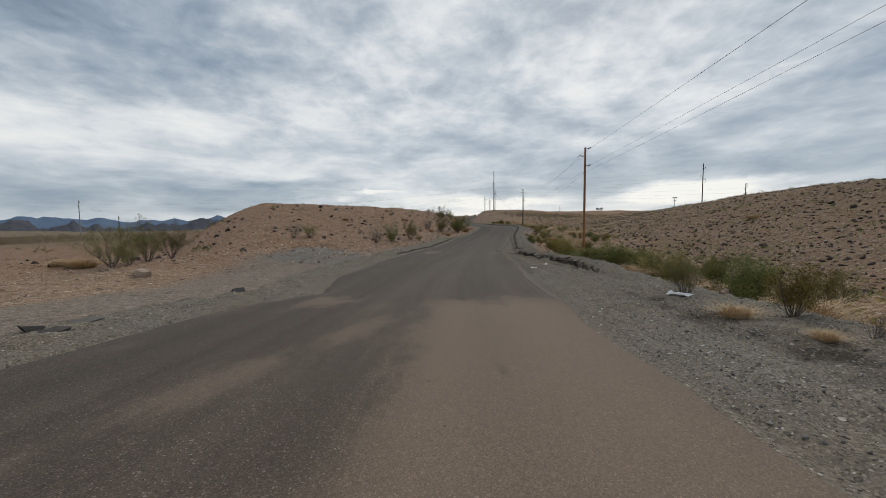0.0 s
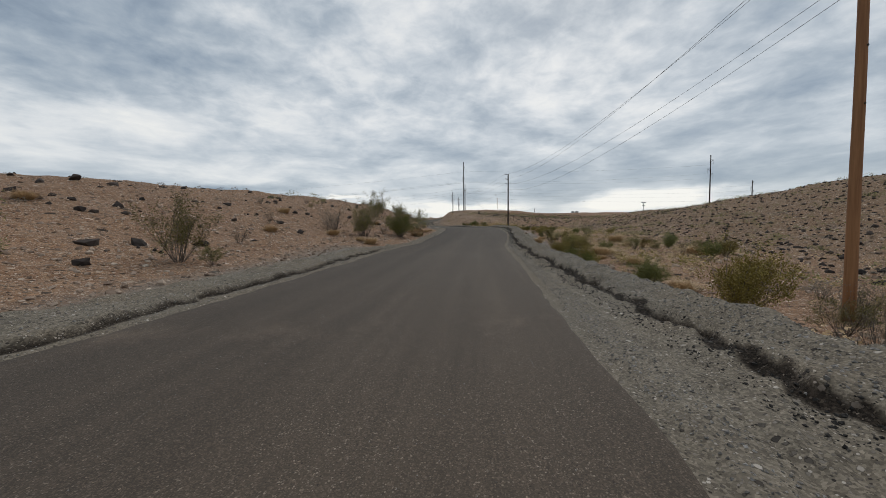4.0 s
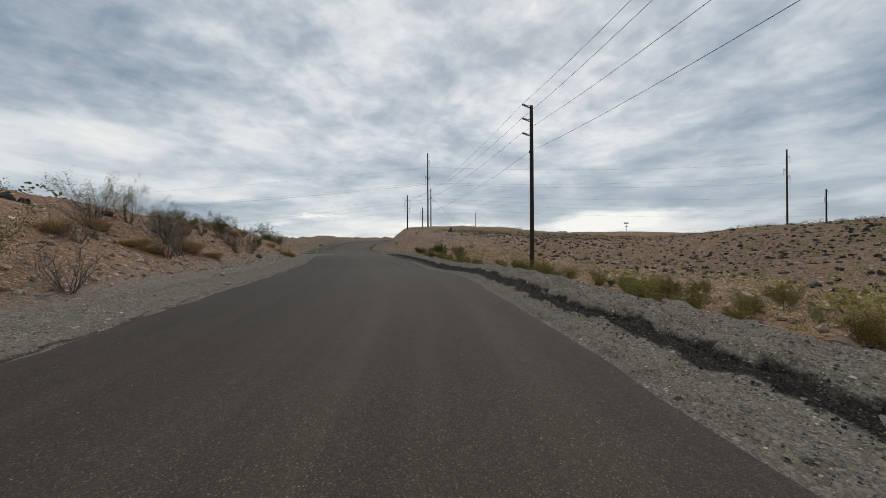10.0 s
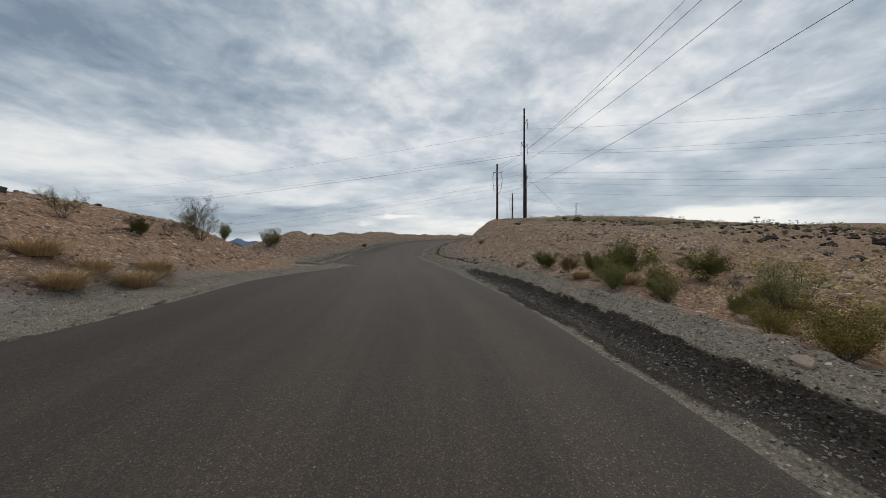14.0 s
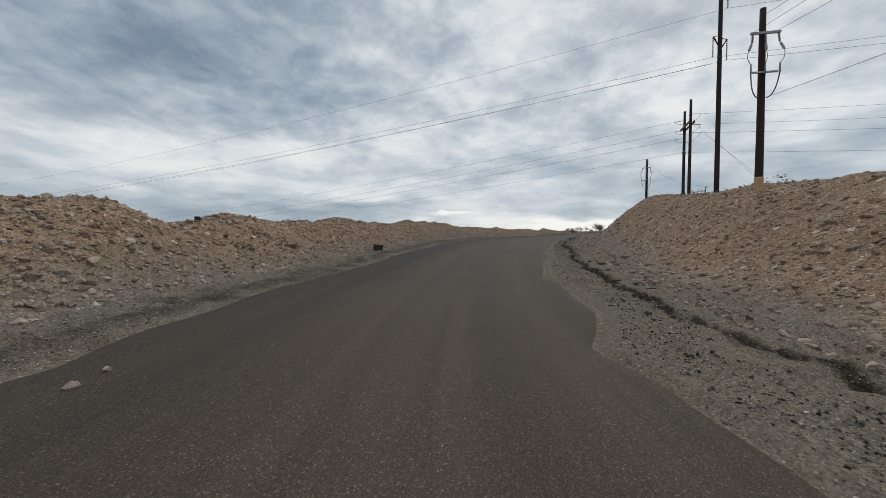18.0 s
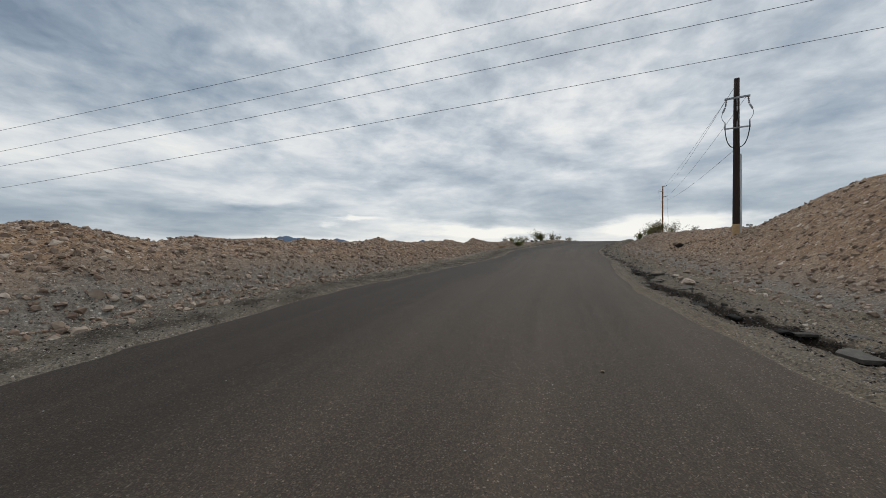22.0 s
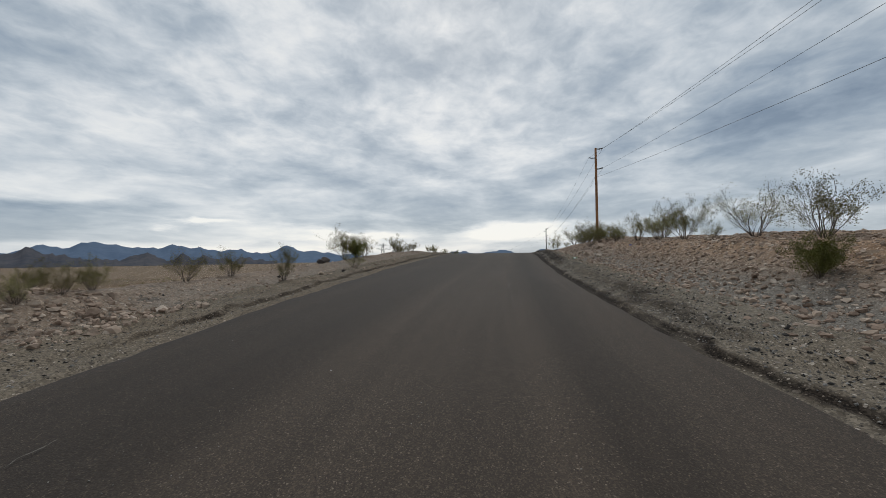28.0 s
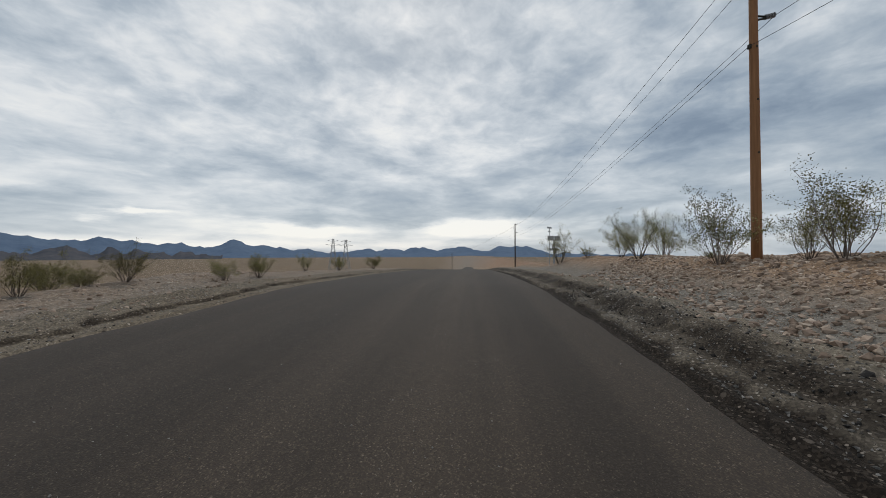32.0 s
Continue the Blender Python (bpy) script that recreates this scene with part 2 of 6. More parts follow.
    h = calc(nt, "ADD", h, calc(nt, "ADD", calc(nt, "ADD", calc(nt, "MULTIPLY", k0, 0.25), calc(nt, "MULTIPLY", k1, 0.5)), calc(nt, "MULTIPLY", k2, 1.0)))
    bump(nt, b, h, 0.85, 0.045)
    return m


def mat_asphalt():
    m, nt, b = material("worn_asphalt")
    speck = noise_node(nt, 90.0, 2, 0.5)
    cell = noise_node(nt, 105.0, kind="voronoi")
    fine = noise_node(nt, 0.9, 7, 0.68, coord="UV", stretch=(1.0, 0.55, 1))
    large = noise_node(nt, 0.35, 5, 0.6)
    streak = noise_node(nt, 1.0, 4, 0.6, coord="UV", stretch=(1.3, 0.03, 1))
    thin = noise_node(nt, 1.0, 6, 0.7, coord="UV", stretch=(7.0, 0.12, 1))
    base = ramp_node(nt, streak.outputs[0], [(0.38, (0.036, 0.0295, 0.0235)), (0.5, (0.07409, 0.0608, 0.0483)), (0.62, (0.138, 0.1125, 0.0885))])
    base = mix_node(nt, 0.35, base, ramp_node(nt, large.outputs[0], [(0.3, (0.04706, 0.0384, 0.03073)), (0.7, (0.1211, 0.0973, 0.07498))]))
    base = mix_node(nt, 0.25, base, ramp_node(nt, thin.outputs[0], [(0.35, (0.04272, 0.0346, 0.02797)), (0.7, (0.1496, 0.1229, 0.09734))]))
    aggr = ramp_node(nt, cell.outputs["Color"], [(0.0, (0.02417, 0.0198, 0.01564)), (0.6, (0.07123, 0.0582, 0.04646)), (0.9, (0.1852, 0.1536, 0.1208)), (1.0, (0.5128, 0.4288, 0.3412))])
    base = mix_node(nt, 0.52, base, aggr)
    loose, k1 = stone_layer(nt, base, 72.0, 0.60, 0.50, [(0.0, (0.014, 0.012, 0.010)), (0.45, (0.085, 0.075, 0.063)), (1.0, (0.36, 0.32, 0.27))], speck.outputs[0])
    strewn = calc(nt, "MULTIPLY", calc(nt, "SUBTRACT", calc(nt, "ADD", calc(nt, "MULTIPLY", streak.outputs[0], 0.7), calc(nt, "MULTIPLY", fine.outputs[0], 0.35)), 0.46), 5.0, True)
    base = mix_node(nt, calc(nt, "ADD", calc(nt, "MULTIPLY", strewn, 0.65), 0.35), base, loose)
    base = mix_node(nt, attribute(nt, "fresh"), base, (0.38, 0.37, 0.36), "MULTIPLY")
    cover = calc(nt, "ADD", attribute(nt, "dust"), calc(nt, "MULTIPLY", calc(nt, "SUBTRACT", fine.outputs[0], 0.5), 3.0))
    cover = calc(nt, "MULTIPLY", calc(nt, "MULTIPLY", calc(nt, "SUBTRACT", cover, 0.45), 2.4, True), calc(nt, "MULTIPLY", attribute(nt, "dust"), 0.8, True))
    sand = mix_node(nt, calc(nt, "ADD", calc(nt, "MULTIPLY", cell.outputs["Color"], 0.6), calc(nt, "MULTIPLY", k1, 0.5), True), (0.125, 0.097, 0.074), (0.27, 0.215, 0.168))
    col = mix_node(nt, cover, base, sand)
    col = mix_node(nt, 1.0, col, (1.05, 0.965, 0.89), "MULTIPLY")
    nt.links.new(col, b.inputs["Base Color"])
    b.inputs["Roughness"].default_value = 0.82
    b.inputs["Specular IOR Level"].default_value = 0.3
    bump(nt, b, calc(nt, "ADD", speck.outputs[0], calc(nt, "MULTIPLY", k1, strewn)), 0.5, 0.008)
    return m


def mat_wood(name, dark, light):
    m, nt, b = material(name)
    g = noise_node(nt, 1.0, 6, 0.65, stretch=(14, 14, 0.6))
    big = noise_node(nt, 0.6, 4)
    c = ramp_node(nt, g.outputs[0], [(0.3, dark), (0.7, light)])
    c = mix_node(nt, calc(nt, "MULTIPLY", big.outputs[0], 0.5), c, tuple(0.6 * v for v in dark))
    nt.links.new(c, b.inputs["Base Color"])
    b.inputs["Roughness"].default_value = 0.85
    bump(nt, b, g.outputs[0], 0.6, 0.01)
    return m


def mat_plain(name, colour, rough=0.6, metal=0.0, vary=0.25, scale=6.0):
    m, nt, b = material(name)
    n1 = noise_node(nt, scale, 5)
    nt.links.new(ramp_node(nt, n1.outputs[0], [(0.3, tuple(v * (1 - vary) for v in colour)), (0.7, tuple(min(1, v * (1 + vary)) for v in colour))]), b.inputs["Base Color"])
    b.inputs["Roughness"].default_value, b.inputs["Metallic"].default_value = rough, metal
    return m


def mat_gravel():
    m, nt, b = material("grey_gravel")
    mid = noise_node(nt, 1.6, 6, 0.65)
    fine = noise_node(nt, 26.0, 5, 0.7)
    peb = noise_node(nt, 52.0, kind="voronoi")
    big = noise_node(nt, 19.0, kind="voronoi")
    col = ramp_node(nt, peb.outputs["Color"], [(0, (0.04264, 0.03653, 0.02892)), (0.5, (0.1471, 0.1283, 0.1016)), (1, (0.3984, 0.3519, 0.2812))])
    col = mix_node(nt, 0.35, col, ramp_node(nt, mid.outputs[0], [(0.3, (0.08068, 0.07039, 0.05627)), (0.55, (0.1661, 0.1452, 0.1156)), (0.75, (0.2656, 0.2334, 0.1875))]))
    col = mix_node(nt, 0.2, col, ramp_node(nt, big.outputs["Color"], [(0, (0.07589, 0.06683, 0.05468)), (1, (0.3415, 0.3029, 0.25))]))
    # Black broken asphalt; the same tone also paints the shade in the crack.
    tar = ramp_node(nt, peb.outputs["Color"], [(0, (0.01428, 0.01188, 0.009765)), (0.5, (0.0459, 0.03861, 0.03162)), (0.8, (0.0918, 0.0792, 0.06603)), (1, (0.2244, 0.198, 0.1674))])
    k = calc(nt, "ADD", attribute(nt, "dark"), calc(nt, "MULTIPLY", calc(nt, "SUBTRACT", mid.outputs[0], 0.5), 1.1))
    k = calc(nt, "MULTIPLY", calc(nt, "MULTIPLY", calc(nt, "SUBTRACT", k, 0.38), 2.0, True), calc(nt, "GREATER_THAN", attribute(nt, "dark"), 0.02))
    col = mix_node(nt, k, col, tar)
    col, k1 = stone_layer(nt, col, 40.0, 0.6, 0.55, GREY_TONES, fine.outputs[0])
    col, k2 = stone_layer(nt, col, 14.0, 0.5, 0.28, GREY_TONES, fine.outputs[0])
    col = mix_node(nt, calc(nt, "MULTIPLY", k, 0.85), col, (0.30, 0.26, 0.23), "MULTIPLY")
    warm = noise_node(nt, 0.35, 4, 0.6)
    col = mix_node(nt, calc(nt, "MULTIPLY", calc(nt, "SUBTRACT", warm.outputs[0], 0.35), 1.0, True), col, (1.02, 0.8514, 0.6696), "MULTIPLY")
    col = mix_node(nt, attribute(nt, "brown"), col, (0.80, 0.71, 0.62), "MULTIPLY")
    dusty = calc(nt, "MULTIPLY", attribute(nt, "dust"), 0.18)
    col = mix_node(nt, dusty, col, mix_node(nt, fine.outputs[0], (0.102, 0.08217, 0.06324), (0.2142, 0.1762, 0.1376)))
    nt.links.new(col, b.inputs["Base Color"])
    b.inputs["Roughness"].default_value = 0.95
    b.inputs["Specular IOR Level"].default_value = 0.15
    bump(nt, b, calc(nt, "ADD", calc(nt, "ADD", k1, calc(nt, "MULTIPLY", k2, 2.0)), calc(nt, "MULTIPLY", fine.outputs[0], 0.8)), 0.9, 0.018)
    return m


SOIL, ASPHALT, GRAVEL = mat_soil(), mat_asphalt(), mat_gravel()
WOOD_DARK = mat_wood("dark_pole_wood", (0.018, 0.010, 0.007), (0.05, 0.026, 0.018))
WOOD_NEW = mat_wood("new_pole_wood", (0.20, 0.085, 0.035), (0.40, 0.20, 0.085))
STEEL = mat_plain("galvanised_steel", (0.30, 0.31, 0.32), 0.5, 0.6)

# ---- the road's line ----
EYE = 1.4
line = [(r[1].translation.x, r[1].translation.y, r[1].translation.z - EYE) for r in ROWS]


def stretch_line(pts):
    a, b = Vector(pts[0]), Vector(pts[1])
    u = (a - b); u.z = 0; u.normalize()
    c, d = Vector(pts[-1]), Vector(pts[-5])
    w = (c - d); w.z = 0; w.normalize()
    before = [a + u * k for k in (60, 40, 20, 10, 5)]
    after = []
    p, rise = c.copy(), c.z
    for k, step in enumerate((4, 6, 10, 20, 30, 50, 70, 100, 120)):
        p = p + w * step
        q = p.copy()
        q.z = rise + (0.25, 0.45, 0.3, -0.3, -1.8, -4, -7, -10, -13)[k]
        after.append(q)
    return np.array([tuple(v) for v in before] + list(pts) + [tuple(v) for v in after])


pts = stretch_line(line)
arc = np.concatenate([[0], np.cumsum(np.hypot(np.diff(pts[:, 0]), np.diff(pts[:, 1])))])
arc -= arc[5]
ss = np.arange(arc[0], arc[-1], 0.5)


def smooth(a, k):
    ker = np.hanning(2 * k + 1)
    ker /= ker.sum()
    return np.convolve(np.pad(a, k, mode="reflect", reflect_type="odd"), ker, mode="valid")


LX, LY, LZ = (smooth(np.interp(ss, arc, pts[:, k]), 6) for k in range(3))
TX, TY = np.gradient(LX), np.gradient(LY)
tl = np.hypot(TX, TY)
TX, TY = TX / tl, TY / tl
LZFAR = smooth(LZ, 60)


def at_line(s, d, h=0.0):
    """The place beside the road: s along it, d to the right of its line, h over it."""
    x, y, z = np.interp(s, ss, LX), np.interp(s, ss, LY), np.interp(s, ss, LZ)
    a, b = np.interp(s, ss, TX), np.interp(s, ss, TY)
    return x + b * d, y - a * d, z + h


def beside(x, y):
    """s and d of places in the plan."""
    s, d = np.empty(len(x)), np.empty(len(x))
    for i in range(0, len(x), 4000):
        q = (x[i:i + 4000, None] - LX) ** 2 + (y[i:i + 4000, None] - LY) ** 2
        j = q.argmin(1)
        dx, dy = x[i:i + 4000] - LX[j], y[i:i + 4000] - LY[j]
        s[i:i + 4000] = ss[j] + dx * TX[j] + dy * TY[j]
        d[i:i + 4000] = dx * TY[j] - dy * TX[j]
    return s, d


def step01(a):
    a = np.clip(a, 0, 1)
    return a * a * (3 - 2 * a)


def right_edge(s):
    return np.interp(s, [-60, 15, 19, 22, 25.5, 27.2, 28, 29, 33, 42, 48, 53, 56, 62, 66, 70, 76, 79, 82, 86, 89, 91, 93.5, 97.5, 101.5, 110, 119, 120.2, 121.1, 124.6, 128.5, 129.5, 131.5, 134.5, 135.3, 137, 138.2, 141.6, 147, 153, 155, 158.6, 164.3, 168.3, 171.5, 175, 177.3, 181.5, 185, 190, 195.7, 198, 201, 207, 214, 240],
                     [2.4, 2.35, 2.4, 2.1, 1.9, 1.85, 1.1, 0.95, 1.45, 1.75, 1.97, 1.87, 1.9, 2.3, 2.4, 2.45, 2.26, 2.05, 1.95, 2.2, 2.45, 2.38, 2.3, 2.32, 2.35, 2.4, 2.5, 2.25, 2.55, 2.45, 2.15, 1.8, 2.6, 2.42, 2.1, 2.25, 2.35, 2.75, 2.98, 3.2, 3.05, 2.73, 2.25, 2.27, 2.55, 3.0, 3.04, 2.7, 2.65, 2.7, 2.6, 2.4, 2.25, 2.17, 2.12, 2.2])


def left_edge(s):
    return np.interp(s, [-60, 4, 7, 9, 12.5, 19, 25, 27, 30, 35, 45, 50, 54, 57.4, 63, 70, 78, 85, 94, 101, 108, 112, 115, 117.5, 120.4, 121, 121.6, 122.5, 124, 126, 132.7, 135, 141, 145, 150, 154, 156, 159.4, 163, 164.5, 166.5, 171, 176, 178.5, 182, 188, 195, 198.6, 204, 209, 213, 218, 240],
                     [-5.5, -5.35, -5.2, -3.9, -4.9, -5.35, -5.6, -5.85, -5.7, -5.3, -5.5, -5.75, -5.4, -4.8, -5.05, -4.93, -4.8, -5.15, -5.7, -5.8, -5.55, -5.5, -4.7, -3.4, -2.3, -2.3, -3.3, -4.4, -4.6, -4.1, -4.45, -4.1, -4.25, -4.1, -4.4, -4.65, -5.05, -4.95, -5.0, -4.7, -4.7, -4.25, -3.6, -3.55, -3.95, -4.1, -4.7, -5.05, -5.4, -6.0, -5.9, -5.5, -5.6])


def lip(s):
    """Where the washed-out gravel bank on the right has its broken lip."""
    return np.interp(s, [-60, 14, 19, 21, 22.5, 24, 26, 28, 30, 40, 48, 54, 62, 70, 77, 80, 83, 87, 90, 93, 96, 102, 107, 118],
                     [5.0, 5.0, 4.7, 4.0, 3.7, 3.2, 2.9, 3.1, 2.95, 2.95, 3.0, 2.75, 2.85, 2.95, 3.4, 3.1, 2.9, 3.25, 3.7, 3.55, 3.4, 3.3, 3.15, 3.7])


def bank_face(s):
    """How far from the asphalt the lip of the bank stands."""
    return np.maximum(lip(s) - right_edge(s), 0.42)


def crack(s):
    """How far from the asphalt the ground has broken away where there is no bank."""
    d = np.interp(s, [110, 120, 125, 130, 136, 139, 145, 151, 154, 161, 165, 170, 174, 177, 181, 186, 196, 200], [3.6, 5.0, 4.7, 4.0, 3.65, 3.6, 3.9, 3.8, 4.1, 3.25, 2.75, 3.0, 3.25, 3.2, 2.95, 2.9, 2.72, 2.5])
    return np.maximum(d - right_edge(s), 0.12)


def depth(s):
    """How deep the ground has broken away, from shallow to full."""
    return np.interp(s, [110, 119, 121, 126, 129, 134, 137, 142, 150, 161, 168, 173, 205], [0.4, 0.6, 1.0, 1.0, 0.4, 0.5, 0.8, 0.5, 0.8, 0.8, 0.9, 0.4, 0.35])


def right_shoulder(s, u):
    v = u - bank_face(s)
    deep = step01((34 - s) / 6)
    berm = np.interp(v, [-9, -0.6, -0.25, -0.13, -0.04, 0.03, 0.3, 0.7, 1.2, 2.1], [0.0, -0.01, 0.03, 0.01, 0.0, 0.15, 0.22, 0.31, 0.05, -0.5])
    worn = np.interp(v, [-9, -0.85, -0.1, 0.0, 0.3, 0.7, 1.2, 2.1], [0.0, -0.01, 0.09, 0.15, 0.22, 0.31, 0.05, -0.5])
    k = step01((s - 84) / 6)
    berm = berm * (1 - k) + worn * k
    berm = berm + deep * np.interp(v, [-0.1, 0.03, 0.7], [0.0, 0.13, 0.05])
    berm = np.where(v < 0, berm * step01(u / 0.3), berm)
    open_gravel = np.interp(u, [0, 1.5, 3.5, 5.5], [0.0, 0.06, 0.12, -0.25])
    w = u - crack(s)
    gully = np.interp(w, [-3, -0.5, -0.15, -0.03, 0.05, 0.3, 1.0, 2.5], [0.0, 0.0, -0.05, -0.12, 0.05, 0.09, 0.07, 0.12]) * depth(s)
    slope = np.interp(u, [0, 0.10, 0.2, 0.55, 0.7, 0.95, 1.5, 2.4, 4.0], [0.0, -0.03, 0.03, 0.07, 0.17, 0.20, 0.24, 0.34, 0.9])
    a = step01((s - 9) / 8) * step01((121 - s) / 9)
    b = step01((s - 112) / 9) * step01((202 - s) / 6)
    c = step01((s - 196) / 6)
    z = 1 - np.clip(a + b + c, 0, 1)
    return a * berm + b * gully + c * slope + z * open_gravel, a * (bank_face(s) + 2.4) + b * (crack(s) + 2.2) + c * 1.75 + z * 5.0


def left_shoulder(s, u):
    kerb = np.interp(u, [0, 0.32, 0.40, 0.47, 0.6, 1.2, 2.2], [0.0, -0.03, -0.03, 0.11, 0.13, 0.15, 0.2])
    flat = np.interp(u, [0, 0.10, 0.5, 1.0, 2.0, 3.0], [0.0, -0.02, 0.03, 0.05, 0.10, 0.14])
    a = step01((s - 20) / 8) * step01((58 - s) / 8)
    b = step01((s - 193) / 6) * 0.5
    k = np.clip(a + b, 0, 1)
    return k * kerb + (1 - k) * flat, np.interp(s, [48, 57, 74, 80], [2.0, 0.9, 0.9, 1.9])


def terrain(x, y):
    s, d = beside(x, y)
    k = step01((np.abs(d) - 8) / 40)
    base = np.interp(s, ss, LZ) * (1 - k) + np.interp(s, ss, LZFAR) * k
    # left of the road
    crest_d = np.interp(s, [-60, 5, 40, 55, 65, 75, 85, 92, 118, 130, 240], [-36, -36, -40, -38, -32, -25, -19, -17, -14, -9.3, -9.5])
    crest_h = np.interp(s, [-60, 2, 14, 28, 45, 58, 66, 75, 85, 92, 96, 102, 108, 112, 116, 119, 121, 124, 127, 131, 140, 150, 154, 158, 163, 170, 178, 190, 206, 215, 300],
                        [2.8, 2.8, 3.2, 4.1, 5.1, 5.7, 5.3, 4.4, 3.75, 3.7, 3.45, 2.95, 3.15, 3.25, 3.2, 2.85, 2.5, 1.0, 0.8, 2.0, 1.65, 1.5, 1.75, 1.4, 1.25, 1.15, 0.75, 0.4, 0.33, 0.3, 0.0])
    toe = np.interp(s, [-60, 0, 14, 30, 50, 100, 125, 132, 240], [-12, -14, -9, -7.2, -6.4, -7.0, -7.0, -6.2, -7.2])
    r = (toe - d) / (toe - crest_d)
    rise = np.where(r < 1, crest_h * np.sin(np.clip(r, 0, 1) * np.pi / 2) ** 1.15, 0)
    over = np.maximum(crest_d - d, 0)
    behind = np.interp(s, [-60, 20, 90, 115, 126, 240], [-0.1, -0.12, -0.10, -0.16, -0.35, -0.28])
    drop = np.maximum(behind * over, np.interp(s, [-60, 20, 80, 130, 300], [-6, -5, -7, -4.0, -4.0]))
    left = np.where(r < 1, rise, crest_h + drop)
    hill = np.maximum(step01((s * 0.85 + d * 0.85 + 6.0) / 19.0), step01((s - 120) / 5))
    flats = -0.35 * step01((-d - 9) / 8) - 0.012 * np.maximum(-d - 12, 0)
    pile = 0.6 * np.exp(-((s - 19.5) / 3.2) ** 2 - ((d + 9.2) / 2.0) ** 2)
    left = left * hill + pile + np.maximum(flats, -6) * (1 - hill) - 10 * step01((-d - 70) / 300)
    # right of the road
    wash = np.interp(s, [-60, 4, 20, 45, 60, 96, 107, 114, 300], [-0.5, -0.9, -1.2, -1.1, -0.75, -0.6, -0.4, 0.0, 0.0])
    ridge = np.interp(s, [-60, 40, 60, 72, 80, 88, 98, 106, 115, 125, 150, 168, 190, 230, 260], [5.4, 6.4, 7.3, 7.8, 7.3, 6.0, 4.9, 4.1, 2.5, 1.4, 0.5, 0.4, 0.5, 0.7, 0.4])
    bank = np.interp(s, [-60, 104, 111, 118, 130, 150, 160, 166, 169, 172, 175, 182, 200, 210, 225, 250, 300], [0, 0, 1.0, 2.25, 2.8, 3.05, 3.5, 3.45, 3.2, 2.6, 1.95, 1.5, 1.4, 1.15, 1.0, 0.7, -0.2])
    bank_toe = np.interp(s, [100, 112, 125, 140, 152, 172, 180, 200, 240], [4.5, 4.8, 5.6, 5.2, 4.9, 4.9, 5.8, 4.2, 3.9])
    bank_top = np.interp(s, [100, 118, 145, 155, 172, 185, 200, 240], [12, 11.5, 11.2, 10.2, 10.0, 10, 7.4, 7.4])
    onbank = step01((d - bank_toe) / (bank_top - bank_toe))
    onwash = step01((d - np.where(s < 108, lip(s) + 0.9, 4.6)) / 3.2) * wash
    far = step01((d - 17) / 43.0)
    right = onwash * (1 - far) + bank * onbank * (1 - far) + far * ridge
    right = np.where(d > 60, right - 0.05 * (d - 60), right)
    right = np.maximum(right, -14)
    h = np.where(d < 0, left, right)
    ur, ul = d - right_edge(s), left_edge(s) - d
    pr, wr = right_shoulder(s, ur)
    pl, wl = left_shoulder(s, ul)
    inr = (ur > -0.3) & (ur < wr) & (d > 0)
    inl = (ul > -0.3) & (ul < wl) & (d < 0)
    kr, kl = step01((ur - wr + 0.9) / 0.9), step01((ul - wl + 0.9) / 0.9)
    h = np.where(inr, (pr - 0.16) * (1 - kr) + h * kr, h)
    h = np.where(inl, (pl - 0.16) * (1 - kl) + h * kl, h)
    road = (ur < -0.2) & (ul < -0.2)
    h = np.where(road, -0.25, h)
    return s, d, base + h, h


def mesh_object(name, verts, faces, mat, smooth_shade=False):
    me = bpy.data.meshes.new(name)
    me.from_pydata(verts, [], faces)
    me.update()
    if smooth_shade:
        me.shade_smooth()
    me.materials.append(mat)
    return new(name, me)


def spread(lo, hi, step, far_lo, far_hi, grow=1.22):
    mid = list(np.arange(lo, hi, step))
    a, w = [], step
    p = lo
    while p > far_lo:
        w *= grow
        p -= w
        a.append(p)
    b, w, p = [], step, mid[-1]
    while p < far_hi:
        w *= grow
        p += w
        b.append(p)
    return np.array(a[::-1] + mid + b)


def fractal(x, y, scale, octaves=4, seed=0.0):
    return np.array([noise.fractal(Vector((a * scale, b * scale, seed)), 0.9, 2.1, octaves) for a, b in zip(x, y)])


GX, GY = spread(-24, 66, 0.6, -4000, 4000), spread(-30, 262, 0.6, -1500, 4500)
GZ = None


